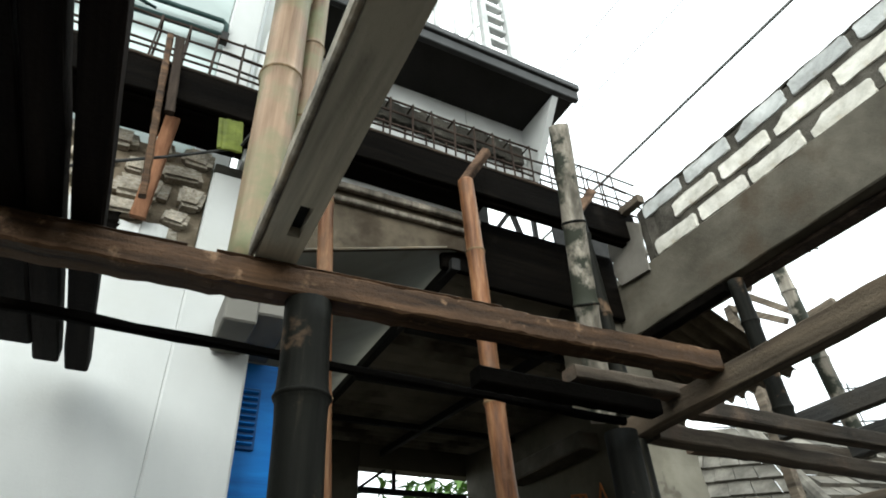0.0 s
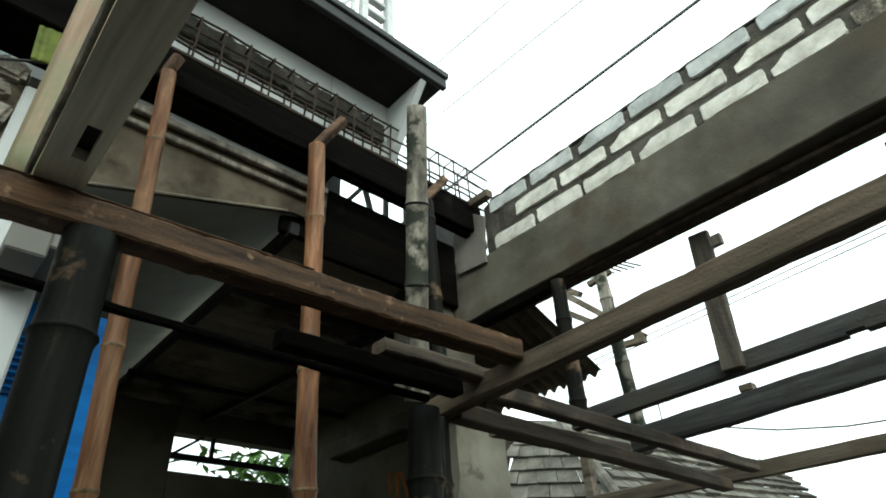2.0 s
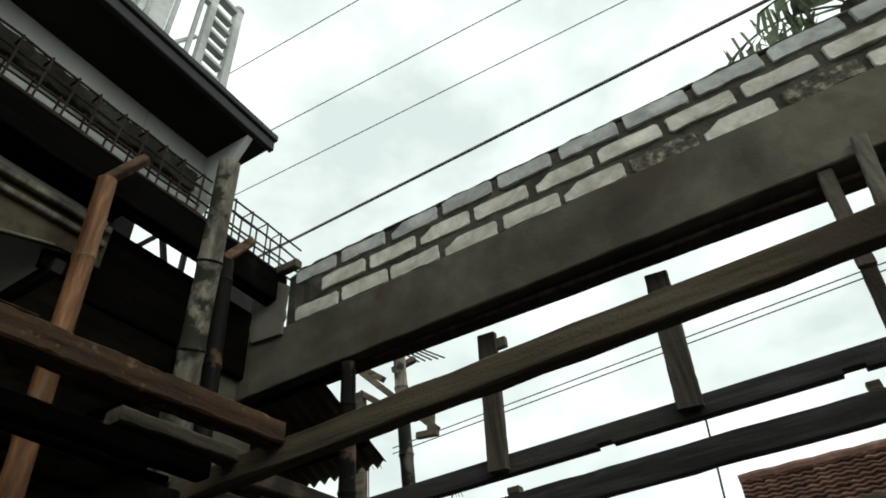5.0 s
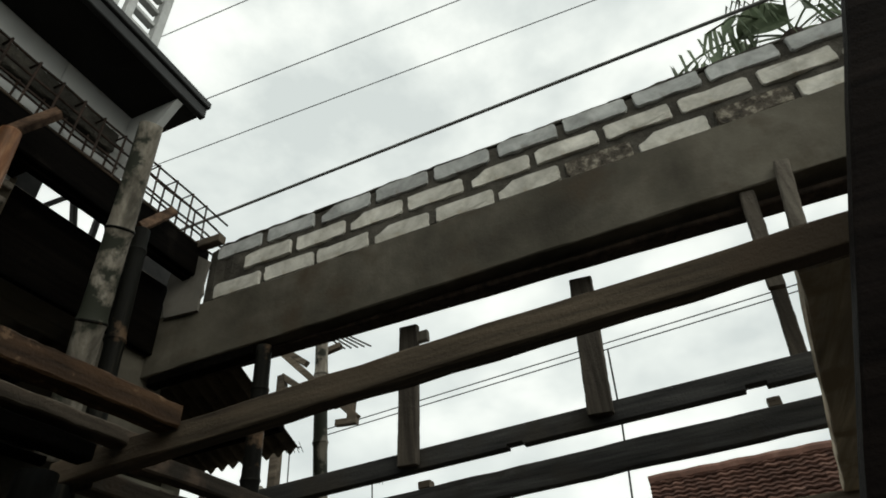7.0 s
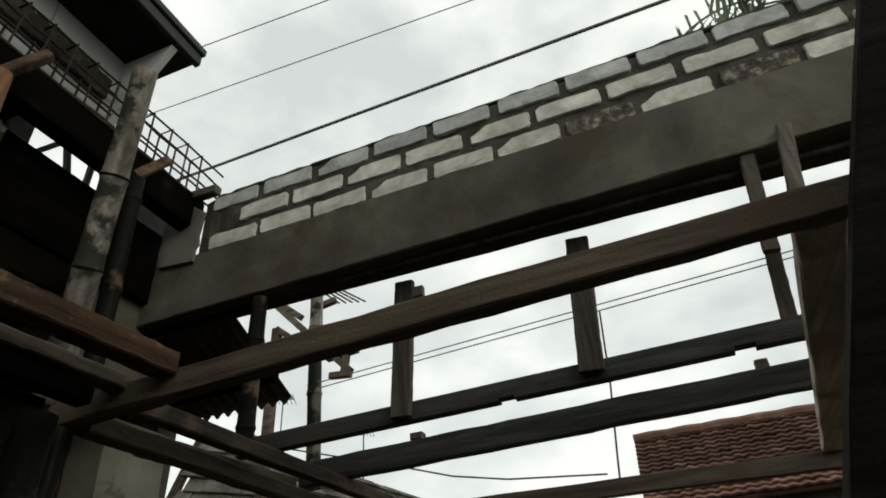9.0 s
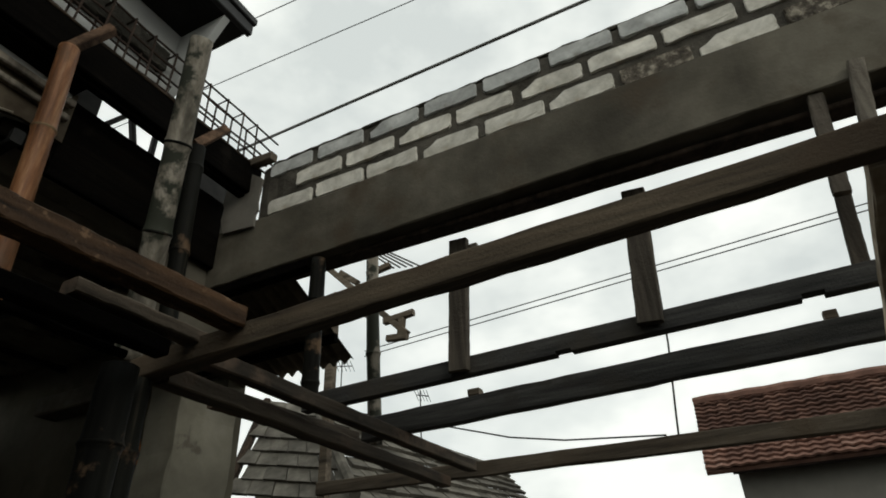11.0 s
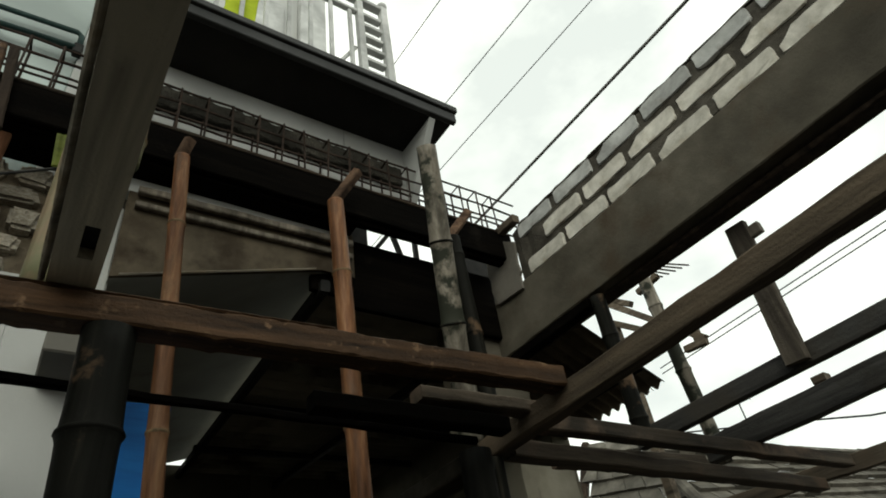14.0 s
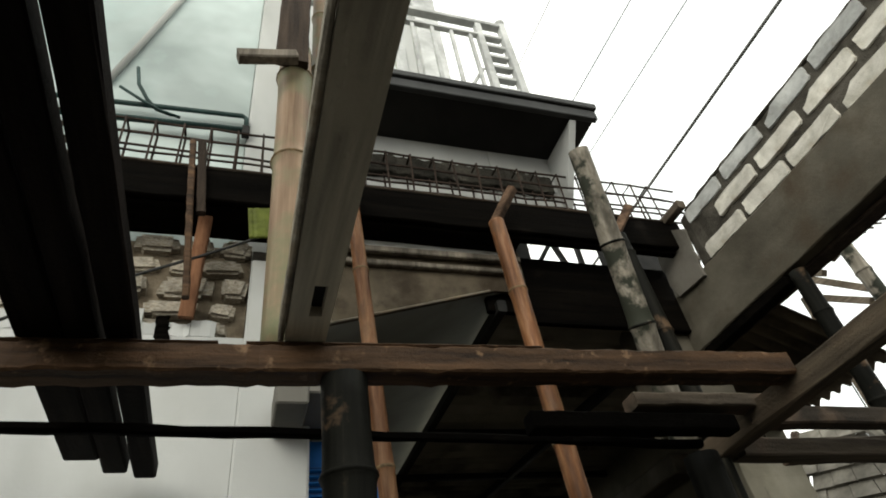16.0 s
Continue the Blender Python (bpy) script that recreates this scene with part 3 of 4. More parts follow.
for z, h, y in ((3.505, 0.035, 2.235), (3.435, 0.028, 2.245)):
    part("batten", plank(bmesh.new(), (0.74, y, z), (1.70, y, z + 0.01), 0.03, h, seg=20, jit=0.004, seed=int(z * 100)), M_GREYTIMBER_Z, sof, "weathered batten with cement drips")
part("soffit_trim", plank(bmesh.new(), (0.74, 2.256, 3.096), (1.52, 2.256, 3.334), 0.010, 0.010, seg=10, jit=0.002), M_PALE_X, sof, "thin pale strip")
bm = bmesh.new()
rows = []
for i in range(385):
    y = 2.335 + 3.25 * i / 384
    z = 3.288 + 0.067 * (y - 2.335) + 0.018 * math.sin(2 * math.pi * i / 16)
    rows.append([bm.verts.new((x, y, z)) for x in (1.578 + 0.041 * (y - 2.3), 3.62)])
for a, b in zip(rows, rows[1:]):
    bm.faces.new((a[0], a[1], b[1], b[0]))
part("corrugated_sheet", bm, M_CORR, sof, "dark corrugated sheet", smooth=True)
# Upright dark panels stand in for the roof underside and block stray light.
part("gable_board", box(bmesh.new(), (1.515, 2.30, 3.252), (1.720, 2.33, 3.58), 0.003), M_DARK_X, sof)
part("gable_board", box(bmesh.new(), (1.722, 2.30, 3.20), (2.614, 2.33, 3.60), 0.003), M_DARK_X, sof, "dark panel standing in for the roof underside")
part("fascia_bar", box(bmesh.new(), (1.74, 2.405, 3.63), (2.614, 2.445, 3.692), 0.004), M_GREYTIMBER_Z, sof, "grey steel fascia bar")
for x0, x1 in ((1.936, 2.052), (2.126, 2.073), (2.222, 2.222)):
    part("lattice_strut", plank(bmesh.new(), (x0, 2.45, 3.685), (x1, 2.45, 3.86), 0.025, 0.035, up=(0, 1, 0), seg=2, jit=0), M_BLACK, sof)
# Dark panels added to narrow the bright gaps beside the lattice.
part("gable_board", box(bmesh.new(), (1.76, 2.465, 3.58), (1.92, 2.48, 3.92), 0.003), M_BLACK, sof)
part("gable_board", box(bmesh.new(), (2.372, 2.465, 3.58), (2.80, 2.48, 3.92), 0.003), M_BLACK, sof)
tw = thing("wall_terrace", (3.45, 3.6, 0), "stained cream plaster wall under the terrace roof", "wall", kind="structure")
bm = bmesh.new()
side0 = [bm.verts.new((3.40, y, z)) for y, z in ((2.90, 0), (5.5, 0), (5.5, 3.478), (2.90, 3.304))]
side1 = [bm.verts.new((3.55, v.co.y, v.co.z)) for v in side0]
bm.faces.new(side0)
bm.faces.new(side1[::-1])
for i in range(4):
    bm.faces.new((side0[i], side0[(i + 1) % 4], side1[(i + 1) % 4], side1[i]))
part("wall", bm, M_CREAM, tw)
part("wall_beam", box(bmesh.new(), (3.22, 3.55, 2.96), (3.396, 4.55, 3.09), 0.01), M_CONCRETE, tw, "pale concrete beam on the wall")
for pts in (((2.45, 3.70), (2.72, 3.80), (2.75, 3.95), (2.60, 3.93)), ((2.45, 3.84), (2.74, 3.86)), ((2.42, 3.50), (2.75, 3.62), (2.40, 3.74)), ((2.55, 3.54), (2.56, 3.70))):
    part("paint_scrawl", tube(bmesh.new(), [(3.397, y, z) for z, y in pts], 0.014, 5), M_SCRAWL, tw, "orange paint stroke")
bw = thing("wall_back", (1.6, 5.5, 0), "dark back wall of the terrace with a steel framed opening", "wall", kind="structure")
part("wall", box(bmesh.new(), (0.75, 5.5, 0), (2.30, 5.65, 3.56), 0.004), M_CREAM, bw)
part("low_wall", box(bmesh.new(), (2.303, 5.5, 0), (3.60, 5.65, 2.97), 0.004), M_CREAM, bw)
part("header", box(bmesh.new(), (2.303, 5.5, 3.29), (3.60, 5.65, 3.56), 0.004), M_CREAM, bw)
part("frame_bar", box(bmesh.new(), (2.303, 5.51, 3.075), (3.4, 5.55, 3.125), 0.002), M_BLACK, bw)
part("frame_bar", box(bmesh.new(), (2.635, 5.52, 3.126), (2.67, 5.55, 3.289), 0.002), M_BLACK, bw)
part("frame_bar", plank(bmesh.new(), (2.30, 5.535, 3.10), (2.56, 5.535, 3.289), 0.025, 0.025, seg=2, jit=0), M_BLACK, bw)
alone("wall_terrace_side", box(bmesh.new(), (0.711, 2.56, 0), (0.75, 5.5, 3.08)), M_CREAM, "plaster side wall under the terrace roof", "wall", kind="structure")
col = thing("column", (2.95, 2.65, 0), "chipped concrete column with peeling plaster", "column")
part("shaft", plank(bmesh.new(), (2.93, 2.62, 0), (2.93, 2.62, 2.715), 0.38, 0.22, up=(0, 1, 0), seg=30, jit=0.012), M_COLUMN, col)
eave = thing("eave_sheet", (3.5, 2.6, 2.95), "brown stained corrugated sheet overhanging the terrace side", "roof sheet")
bm = bmesh.new()
rows = []
for i in range(141):
    y = 2.05 + 1.09 * i / 140
    w = 0.016 * math.sin(2 * math.pi * i / 10)
    rows.append([bm.verts.new((x, y, z + w)) for x, z in ((3.52, 2.95), (2.78, 3.30), (2.78, 3.308), (3.52, 2.958))])
for a, b in zip(rows, rows[1:]):
    for k in range(4):
        bm.faces.new((a[k], a[(k + 1) % 4], b[(k + 1) % 4], b[k]))
part("sheet", bm, M_LINTEL, eave, smooth=True)
part("purlin", plank(bmesh.new(), (3.30, 2.02, 3.005), (3.30, 3.12, 3.005), 0.04, 0.05, seg=6, jit=0.003), M_DARK_X, eave)
alone("corner_pier", box(bmesh.new(), (2.36, 2.347, 2.72), (2.76, 2.56, 3.50), 0.006), M_CONCRETE, "dark concrete pier in the corner", "pier", kind="structure")
for i, (x, y, xt, r) in enumerate(((1.845, 1.75, 1.86, 0.055), (2.01, 1.80, 1.97, 0.042))):
    bamboo("bamboo_post", (x, y, 0), (xt, y, 2.325), r, r, M_BAM_DARK, "blackened bamboo post under the joists", seed=40 + i, step=0.5, ridge=M_BAM_DARK)

# blue louvred shutter beside the pilaster
win = thing("window_1", (0.85, 2.46, 1.9), "blue painted wooden shutter with a louvred vent", "window", kind="structure")
part("shutter", box(bmesh.new(), (0.711, 2.44, 0.9), (1.02, 2.47, 2.69), 0.004), M_BLUE, win)
vent = part("vent_frame", box(bmesh.new(), (0.712, 2.428, 2.36), (0.795, 2.439, 2.585), 0.002), M_BLUE_DARK, win)
for i in range(9):
    part("louvre", plank(bmesh.new(), (0.716, 2.420, 2.378 + 0.0235 * i), (0.785, 2.420, 2.378 + 0.0235 * i), 0.014, 0.006, up=(0, 0.5, 1), seg=1, jit=0, c=0.001), M_BLUE, vent)
stub = alone("beam_stub", box(bmesh.new(), (0.575, 2.05, 2.645), (0.682, 2.303, 2.77), 0.006), M_DIM, "grey plastered beam stub on the house wall", "beam stub")
alone("beam_stub", box(bmesh.new(), (0.674, 2.06, 2.69), (0.80, 2.436, 2.84), 0.006), M_DIM, "grey plastered beam stub on the house wall", "beam stub")

# ---- unseen closing walls, added behind and beside the camera ----
# Their heights set how much low sky light reaches the yard.
alone("wall_south", box(bmesh.new(), (-2.2, -3.5, 0), (2.4, -3.2, 2.6)), M_DIM, "plain plastered wall added out of view to close the yard", "wall", kind="structure")
alone("wall_west", box(bmesh.new(), (-2.2, -3.2, 0), (-1.9, 2.32, 3.2)), M_DIM, "plain plastered wall added out of view to close the yard", "wall", kind="structure")

# ---- limestone blocks ----
shapes = []
rb = random.Random(11)
for s in range(10):
    bm = bmesh.new()
    a, b = 0.137, 0.043
    cut = [rb.uniform(0.003, 0.012) for _ in range(4)]
    if s == 1:
        cut[2] = 0.045
    out0 = [(-a + cut[0], -b), (0.02, -b + rb.uniform(-0.004, 0.004)), (a - cut[1], -b), (a, -b + cut[1]), (a, b - cut[2]), (a - cut[2] * 1.6, b), (-0.02, b + rb.uniform(-0.006, 0.004)), (-a + cut[3], b), (-a, b - cut[3]), (-a, -b + cut[0])]
    out = []
    for i, (y, z) in enumerate(out0):
        y2, z2 = out0[(i + 1) % 10]
        out.append((y, z))
        if abs(y2 - y) + abs(z2 - z) > 0.05:
            out += [(y + (y2 - y) * g + rb.uniform(-0.003, 0.003), z + (z2 - z) * g + rb.uniform(-0.004, 0.003)) for g in (0.33, 0.68)]
    n = len(out)
    f = [bm.verts.new((-0.058 + rb.uniform(-0.002, 0.002), y * 0.975, z * 0.95)) for y, z in out]
    m = [bm.verts.new((-0.052, y, z)) for y, z in out]
    k = [bm.verts.new((0.058, y, z)) for y, z in out]
    bm.faces.new(f)
    bm.faces.new(k[::-1])
    for p, q in ((f, m), (m, k)):
        for i in range(n):
            bm.faces.new((p[i], p[(i + 1) % n], q[(i + 1) % n], q[i]))
    shapes.append(mesh_of(bm, "block", M_BLOCK))
grey = []
for me in shapes:
    g = me.copy()
    g.materials.clear()
    g.materials.append(M_BLOCK_GREY)
    grey.append(g)
dark = shapes[3].copy()
dark.materials.clear()
dark.materials.append(M_BLOCK_DARK)
for row, (z, start) in enumerate(((3.464, 1.852), (3.592, 1.685), (3.717, 1.868))):
    for i in range(15):
        y = start - (0.303, 0.3075, 0.312)[row] * i + rb.uniform(-0.006, 0.006)
        me = dark if (row, i) in ((0, 6), (0, 8)) else shapes[(1 if (row, i) in ((0, 3), (0, 5), (1, 2), (1, 4)) else (i * 3 + row * 4) % 10)]
        if row == 2:
            me = grey[(i * 3 + 5) % 10]
        ob = new("block", me)
        ob.parent = east
        ob.matrix_parent_inverse = Matrix.Translation(east.location).inverted()
        ob.location = (BX + 0.062 + rb.uniform(-0.003, 0.003), y, z + rb.uniform(-0.003, 0.003))
        ob.rotation_euler = (rb.uniform(-0.02, 0.02), 0, 0)

# ---- rebar cage on the ring beam ----
cage = thing("rebar_cage", (0.8, 2.22, 3.82), "rusty rebar cage with stirrups standing on the ring beam", "rebar cage")
for y, z in ((2.150, 3.835), (2.150, 3.925), (2.150, 4.01), (2.150, 4.10), (2.225, 3.835), (2.225, 3.97), (2.225, 4.10)):
    rc = random.Random(int(z * 100 + y * 10))
    part("long_bar", tube(bmesh.new(), [(-1.2 + 0.16 * i, y + rc.uniform(-0.004, 0.004), z + rc.uniform(-0.005, 0.005)) for i in range(26)], 0.0065), M_REBAR, cage)
for i in range(32):
    x = -1.1 + 0.12 * i
    rc = random.Random(i)
    e = rc.uniform(-0.01, 0.01)
    part("stirrup", tube(bmesh.new(), [(x, 2.145, 3.80), (x + e, 2.145, 4.107), (x + e * 0.6, 2.232, 4.107), (x - e, 2.232, 3.80), (x, 2.145, 3.80)], 0.0055), M_REBAR, cage)

# steel pipes and loose wire over the mint wall
pipe = thing("steel_pipe", (0.0, 2.40, 4.5), "dark green steel pipe above the ring beam", "pipe")
part("pipe", tube(bmesh.new(), [(-1.2, 2.41, 4.50), (0.33, 2.41, 4.575), (0.352, 2.41, 4.55), (0.355, 2.41, 4.42)], 0.014, 10), M_REBAR_GREEN, pipe, smooth=True)
part("pipe", tube(bmesh.new(), [(-1.2, 2.40, 4.36), (0.34, 2.40, 4.44)], 0.018, 10), M_REBAR_GREEN, pipe, smooth=True)
part("clamp", box(bmesh.new(), (0.335, 2.385, 4.40), (0.375, 2.428, 4.47), 0.004), M_BLACK, pipe)
alone("loose_wire", tube(bmesh.new(), [(-0.25, 2.39, 4.85), (-0.22, 2.39, 4.70), (-0.16, 2.39, 4.58), (-0.10, 2.39, 4.50), (-0.02, 2.39, 4.47)], 0.010, 6), M_REBAR_GREEN, "stiff dark green wire end bent upward", "wire", smooth=True)
alone("loose_wire", tube(bmesh.new(), [(-0.30, 2.38, 4.64), (-0.18, 2.38, 4.55), (-0.08, 2.385, 4.49), (0.02, 2.39, 4.46)], 0.009, 6), M_REBAR_GREEN, "stiff dark green wire end lying on the pipe", "wire", smooth=True)
alone("drain_pipe", tube(bmesh.new(), [(0.05, 2.44, 6.7), (-0.15, 2.44, 5.8), (-0.39, 2.44, 4.75)], 0.020, 10), M_PLASTER, "white slanting drain pipe on the mint wall", "pipe", smooth=True)

# ---- balustrade ----
rail = thing("balustrade", (1.2, 1.94, 4.43), "pale grey steel balustrade with ball-topped post", "balustrade")
Y, BZ = 2.057, 4.622
part("base_rail", box(bmesh.new(), (0.625, Y - 0.024, BZ), (1.966, Y + 0.024, BZ + 0.034), 0.004), M_RAIL, rail)
part("top_rail", box(bmesh.new(), (0.625, Y - 0.027, 5.468), (1.918, Y + 0.027, 5.505), 0.004), M_RAIL, rail)
part("mid_rail", box(bmesh.new(), (0.625, Y - 0.019, 5.319), (1.736, Y + 0.019, 5.345), 0.004), M_RAIL, rail)
for i in range(8):
    x = 0.753 + 0.1325 * i
    part("baluster", box(bmesh.new(), (x - 0.012, Y - 0.012, BZ + 0.035), (x + 0.012, Y + 0.012, 5.318), 0.003), M_RAIL, rail)
part("post", box(bmesh.new(), (1.731, Y - 0.024, BZ + 0.035), (1.774, Y + 0.024, 5.467), 0.004), M_RAIL, rail)
post = part("post", box(bmesh.new(), (1.912, Y - 0.027, BZ + 0.035), (1.960, Y + 0.027, 5.522), 0.004), M_RAIL, rail)
bm = bmesh.new()
bmesh.ops.create_uvsphere(bm, u_segments=16, v_segments=10, radius=0.036, matrix=Matrix.Translation((1.937, Y, 5.548)))
part("finial", bm, M_RAIL, post, smooth=True)
for i in range(6):
    z = 4.72 + 0.123 * i
    part("slat", box(bmesh.new(), (1.775, Y - 0.008, z), (1.911, Y + 0.037, z + 0.030), 0.003), M_RAIL, rail)
part("brace", plank(bmesh.new(), (1.565, Y + 0.03, 4.667), (1.725, Y + 0.03, 4.977), 0.021, 0.023, seg=1, jit=0), M_RAIL, rail)
cloth = alone("hanging_cloth", plank(bmesh.new(), (1.01, 2.098, 4.70), (1.063, 2.098, 5.50), 0.17, 0.012, up=(0, 1, 0), seg=12, jit=0.012), M_LIME, "lime green cloth hanging behind the balustrade", "cloth")
hs = thing("house_upper", (1.0, 2.9, 4.6), "pale upper storey wall behind the balcony", "wall", kind="structure")
part("wall", box(bmesh.new(), (0.55, 2.80, 4.56), (1.62, 3.2, 7.4), 0.004), M_PLASTER, hs)
part("pillar", box(bmesh.new(), (1.622, 2.74, 4.56), (1.84, 2.95, 7.2), 0.006), M_RAIL, hs)
part("door_panel", box(bmesh.new(), (1.20, 2.775, 4.6), (1.50, 2.797, 6.3), 0.004), M_RAIL, hs)

SIZE = 0.955
for ob, at in ((bal, (1.363, 2.013, 4.181)), (rail, (1.172, 1.860, 4.305)), (hs, (0.981, 2.777, 4.467)), (up, (0.026, 2.252, 3.894)), (cloth, (0.026, 0.008, 0.074))):
    ob.scale, ob.location = (SIZE, SIZE, SIZE), at

# ---- side bracket of the white wall, cement plate, corner pieces ----
bm = bmesh.new()
tri0 = [bm.verts.new((2.085, y, z)) for y, z in ((1.94, 4.352), (2.258, 4.36), (2.258, 3.90))]
tri1 = [bm.verts.new((2.125, y, z)) for y, z in ((1.94, 4.352), (2.258, 4.36), (2.258, 3.90))]
bm.faces.new(tri0)
bm.faces.new(tri1[::-1])
for i in range(3):
    bm.faces.new((tri0[i], tri0[(i + 1) % 3], tri1[(i + 1) % 3], tri1[i]))
alone("wall_bracket", bm, M_PLASTER, "white triangular side bracket under the balcony slab", "bracket")
bm = bmesh.new()
pl = [(2.275, 3.44), (2.255, 3.385), (2.05, 3.365), (2.05, 3.44), (2.035, 3.46), (2.045, 3.52), (2.03, 3.66), (2.16, 3.76), (2.27, 3.74), (2.29, 3.60), (2.275, 3.55), (2.285, 3.48)]
a = [bm.verts.new((BX - 0.006, y, z)) for y, z in pl]
b = [bm.verts.new((BX - 0.022, y, z)) for y, z in pl]
bm.faces.new(a)
bm.faces.new(b[::-1])
for i in range(len(pl)):
    j = (i + 1) % len(pl)
    bm.faces.new((a[i], a[j], b[j], b[i]))
alone("cement_plate", bm, M_PLATE, "broken grey cement sheet nailed to the wall end", "sheet")
timber("edge_board", (BX - 0.02, 2.26, 3.80), (BX - 0.02, 1.97, 3.785), 0.05, 0.05, M_GREY_Y, "short grey board on the wall end", "board", seed=51)
timber("ledger", (BX + 0.035, 2.30, 3.062), (BX + 0.035, 1.70, 3.064), 0.06, 0.046, M_DARK_X, "brown ledger timber under the concrete beam", "timber", seed=52)
timber("ledger", (BX + 0.105, 2.30, 3.096), (BX + 0.105, -2.4, 3.028), 0.085, 0.022, M_DARK_Z, "dark shuttering strip under the concrete beam", "timber", seed=53)

# brackets and sticks at the ring beam
timber("bracket_block", (1.535, 2.085, 3.60), (1.625, 1.99, 3.765), 0.045, 0.04, M_WEDGE, "short timber wedge on the bamboo prop", "wedge", "wedges on the props", seed=61, seg=3)
timber("bracket_block", (0.85, 2.095, 3.60), (0.875, 2.05, 3.69), 0.04, 0.04, M_WEDGE, "short timber wedge on the bamboo prop", "wedge", "wedges on the props", seed=62, seg=3)
timber("bracket_block", (2.20, 2.09, 3.62), (2.315, 2.04, 3.79), 0.04, 0.045, M_WEDGE, "short timber wedge beside the mossy pole", "wedge", "wedges on the props", seed=63, seg=3)
timber("prop_stick", (0.160, 2.09, 3.93), (0.245, 2.105, 3.08), 0.026, 0.03, M_BROWN_X, "brown upright stick against the shuttering", "stick", up=(0, 1, 0), seed=64)
timber("prop_stick", (0.20, 2.085, 3.92), (0.245, 2.10, 3.50), 0.035, 0.03, M_DARK_Z, "dark brown upright stick against the shuttering", "stick", up=(0, 1, 0), seed=66)
timber("prop_stick", (0.255, 2.20, 3.575), (0.235, 2.29, 3.12), 0.055, 0.035, M_ORANGE, "fresh orange timber strut nailed to the wall", "strut", up=(0, 1, 0), seed=65)
timber("upright_board", (0.535, 1.448, 3.66), (0.545, 1.448, 5.0), 0.115, 0.035, M_DARK_Z, "dark upright board behind the bamboo prop", "board", up=(0, 1, 0), seed=67)
timber("cross_stick", (0.357, 1.408, 3.585), (0.55, 1.408, 3.64), 0.04, 0.045, M_GREYTIMBER_Z, "short stick nailed across the upright board", "stick", seed=68, seg=3)
# The foot is closed; a black disc paints the shade inside the tube.
alone("hollow_end", tube(bmesh.new(), [(0.645, 1.56, 2.981), (0.645, 1.56, 2.988)], 0.033, 18), M_BLACK, "black disc standing for the shade inside the slender bamboo pole", "pole end")
alone("sagging_cable", tube(bmesh.new(), [(-1.0, 2.15, 2.75), (-0.31, 2.15, 2.98), (0.05, 2.15, 3.20), (0.27, 2.15, 3.32), (0.52, 2.13, 3.45), (0.60, 1.85, 3.46)], 0.006, 8), M_CABLE, "black cable sagging across the rubble", "cable", smooth=True)
alone("plastic_rag", plank(bmesh.new(), (0.43, 2.112, 3.485), (0.525, 2.112, 3.495), 0.008, 0.17, seg=9, jit=0.012), M_RAG, "lime green plastic rag hanging from the shuttering", "rag")
timber("pilaster_cap", (0.457, 2.42, 3.485), (0.714, 2.42, 3.485), 0.21, 0.05, M_CONC_DARK, "mossy cement on top of the pilaster", "cap", seed=70)
# No opening is cut; a black plate carries the hole's shade.
alone("wall_hole", plank(bmesh.new(), (0.165, 2.318, 3.01), (0.15, 2.318, 3.14), 0.05, 0.012, up=(0, 1, 0), seg=10, jit=0.04), M_DARK_X, "ragged black plate standing for the shaded hole in the plaster", "hole", kind="structure")
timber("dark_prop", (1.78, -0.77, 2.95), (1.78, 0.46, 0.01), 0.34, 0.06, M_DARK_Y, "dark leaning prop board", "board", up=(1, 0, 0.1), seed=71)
timber("beam_bracket", (BX + 0.03, -0.41, 3.09), (BX + 0.03, -0.36, 2.70), 0.05, 0.03, M_PROP, "grey timber cleat under the concrete beam", "cleat", up=(1, 0, 0), seed=72)
timber("beam_bracket", (BX - 0.02, -0.545, 3.14), (BX - 0.02, -0.44, 2.62), 0.05, 0.03, M_GREYTIMBER_Z, "pale timber cleat under the concrete beam", "cleat", up=(1, 0, 0), seed=73)
timber("cleat", (2.812, 0.985, 2.995), (2.812, 0.93, 2.995), 0.03, 0.05, M_GREYTIMBER_Z, "small block nailed to the prop", "block", seed=74, seg=2)
timber("joist_block", (3.43, 1.28, 2.578), (3.43, 1.22, 2.578), 0.06, 0.035, M_GREY_Y, "small block on the joist", "block", seed=75, seg=2)
timber("joist_block", (3.43, -0.30, 2.605), (3.43, -0.35, 2.605), 0.05, 0.04, M_GREY_Y, "small block on the joist", "block", seed=76, seg=2)
timber("short_bearer", (2.45, 1.95, 2.418), (3.3, 1.90, 2.418), 0.12, 0.06, M_GREY_X, "short grey bearer behind the others", "bearer", seed=77)

# ---- cables ----
alone("thick_cable", tube(bmesh.new(), [(3.72 - 0.022 * i, 2.45 - 0.35 * i, 5.34 - 0.0245 * i) for i in range(-9, 21)], 0.0135, 8), M_WIRE, "thick grey service cable over the wall", "cable", smooth=True)
for x0, y0, z0, dx, dz, r in ((2.93, 5.0, 7.40, 0.0, 0.116, 0.0045), (3.37, 5.0, 6.74, -0.09, -0.069, 0.005), (3.50, 5.0, 6.167, -0.072, -0.04, 0.0045)):
    alone("power_line", tube(bmesh.new(), [(x0 + dx * d, y0 + d, z0 + dz * d) for d in range(-12, 7)], r, 6), M_CABLE, "thin overhead power line", "power line", "overhead lines")
for dz in (0.0, 0.075):
    alone("power_line", tube(bmesh.new(), [(7.0, 4.3 - 0.7 * i, 4.60 + dz + 0.046 * i * 0.7) for i in range(13)], 0.007, 6), M_CABLE, "thin paired service line", "power line", "paired lines")
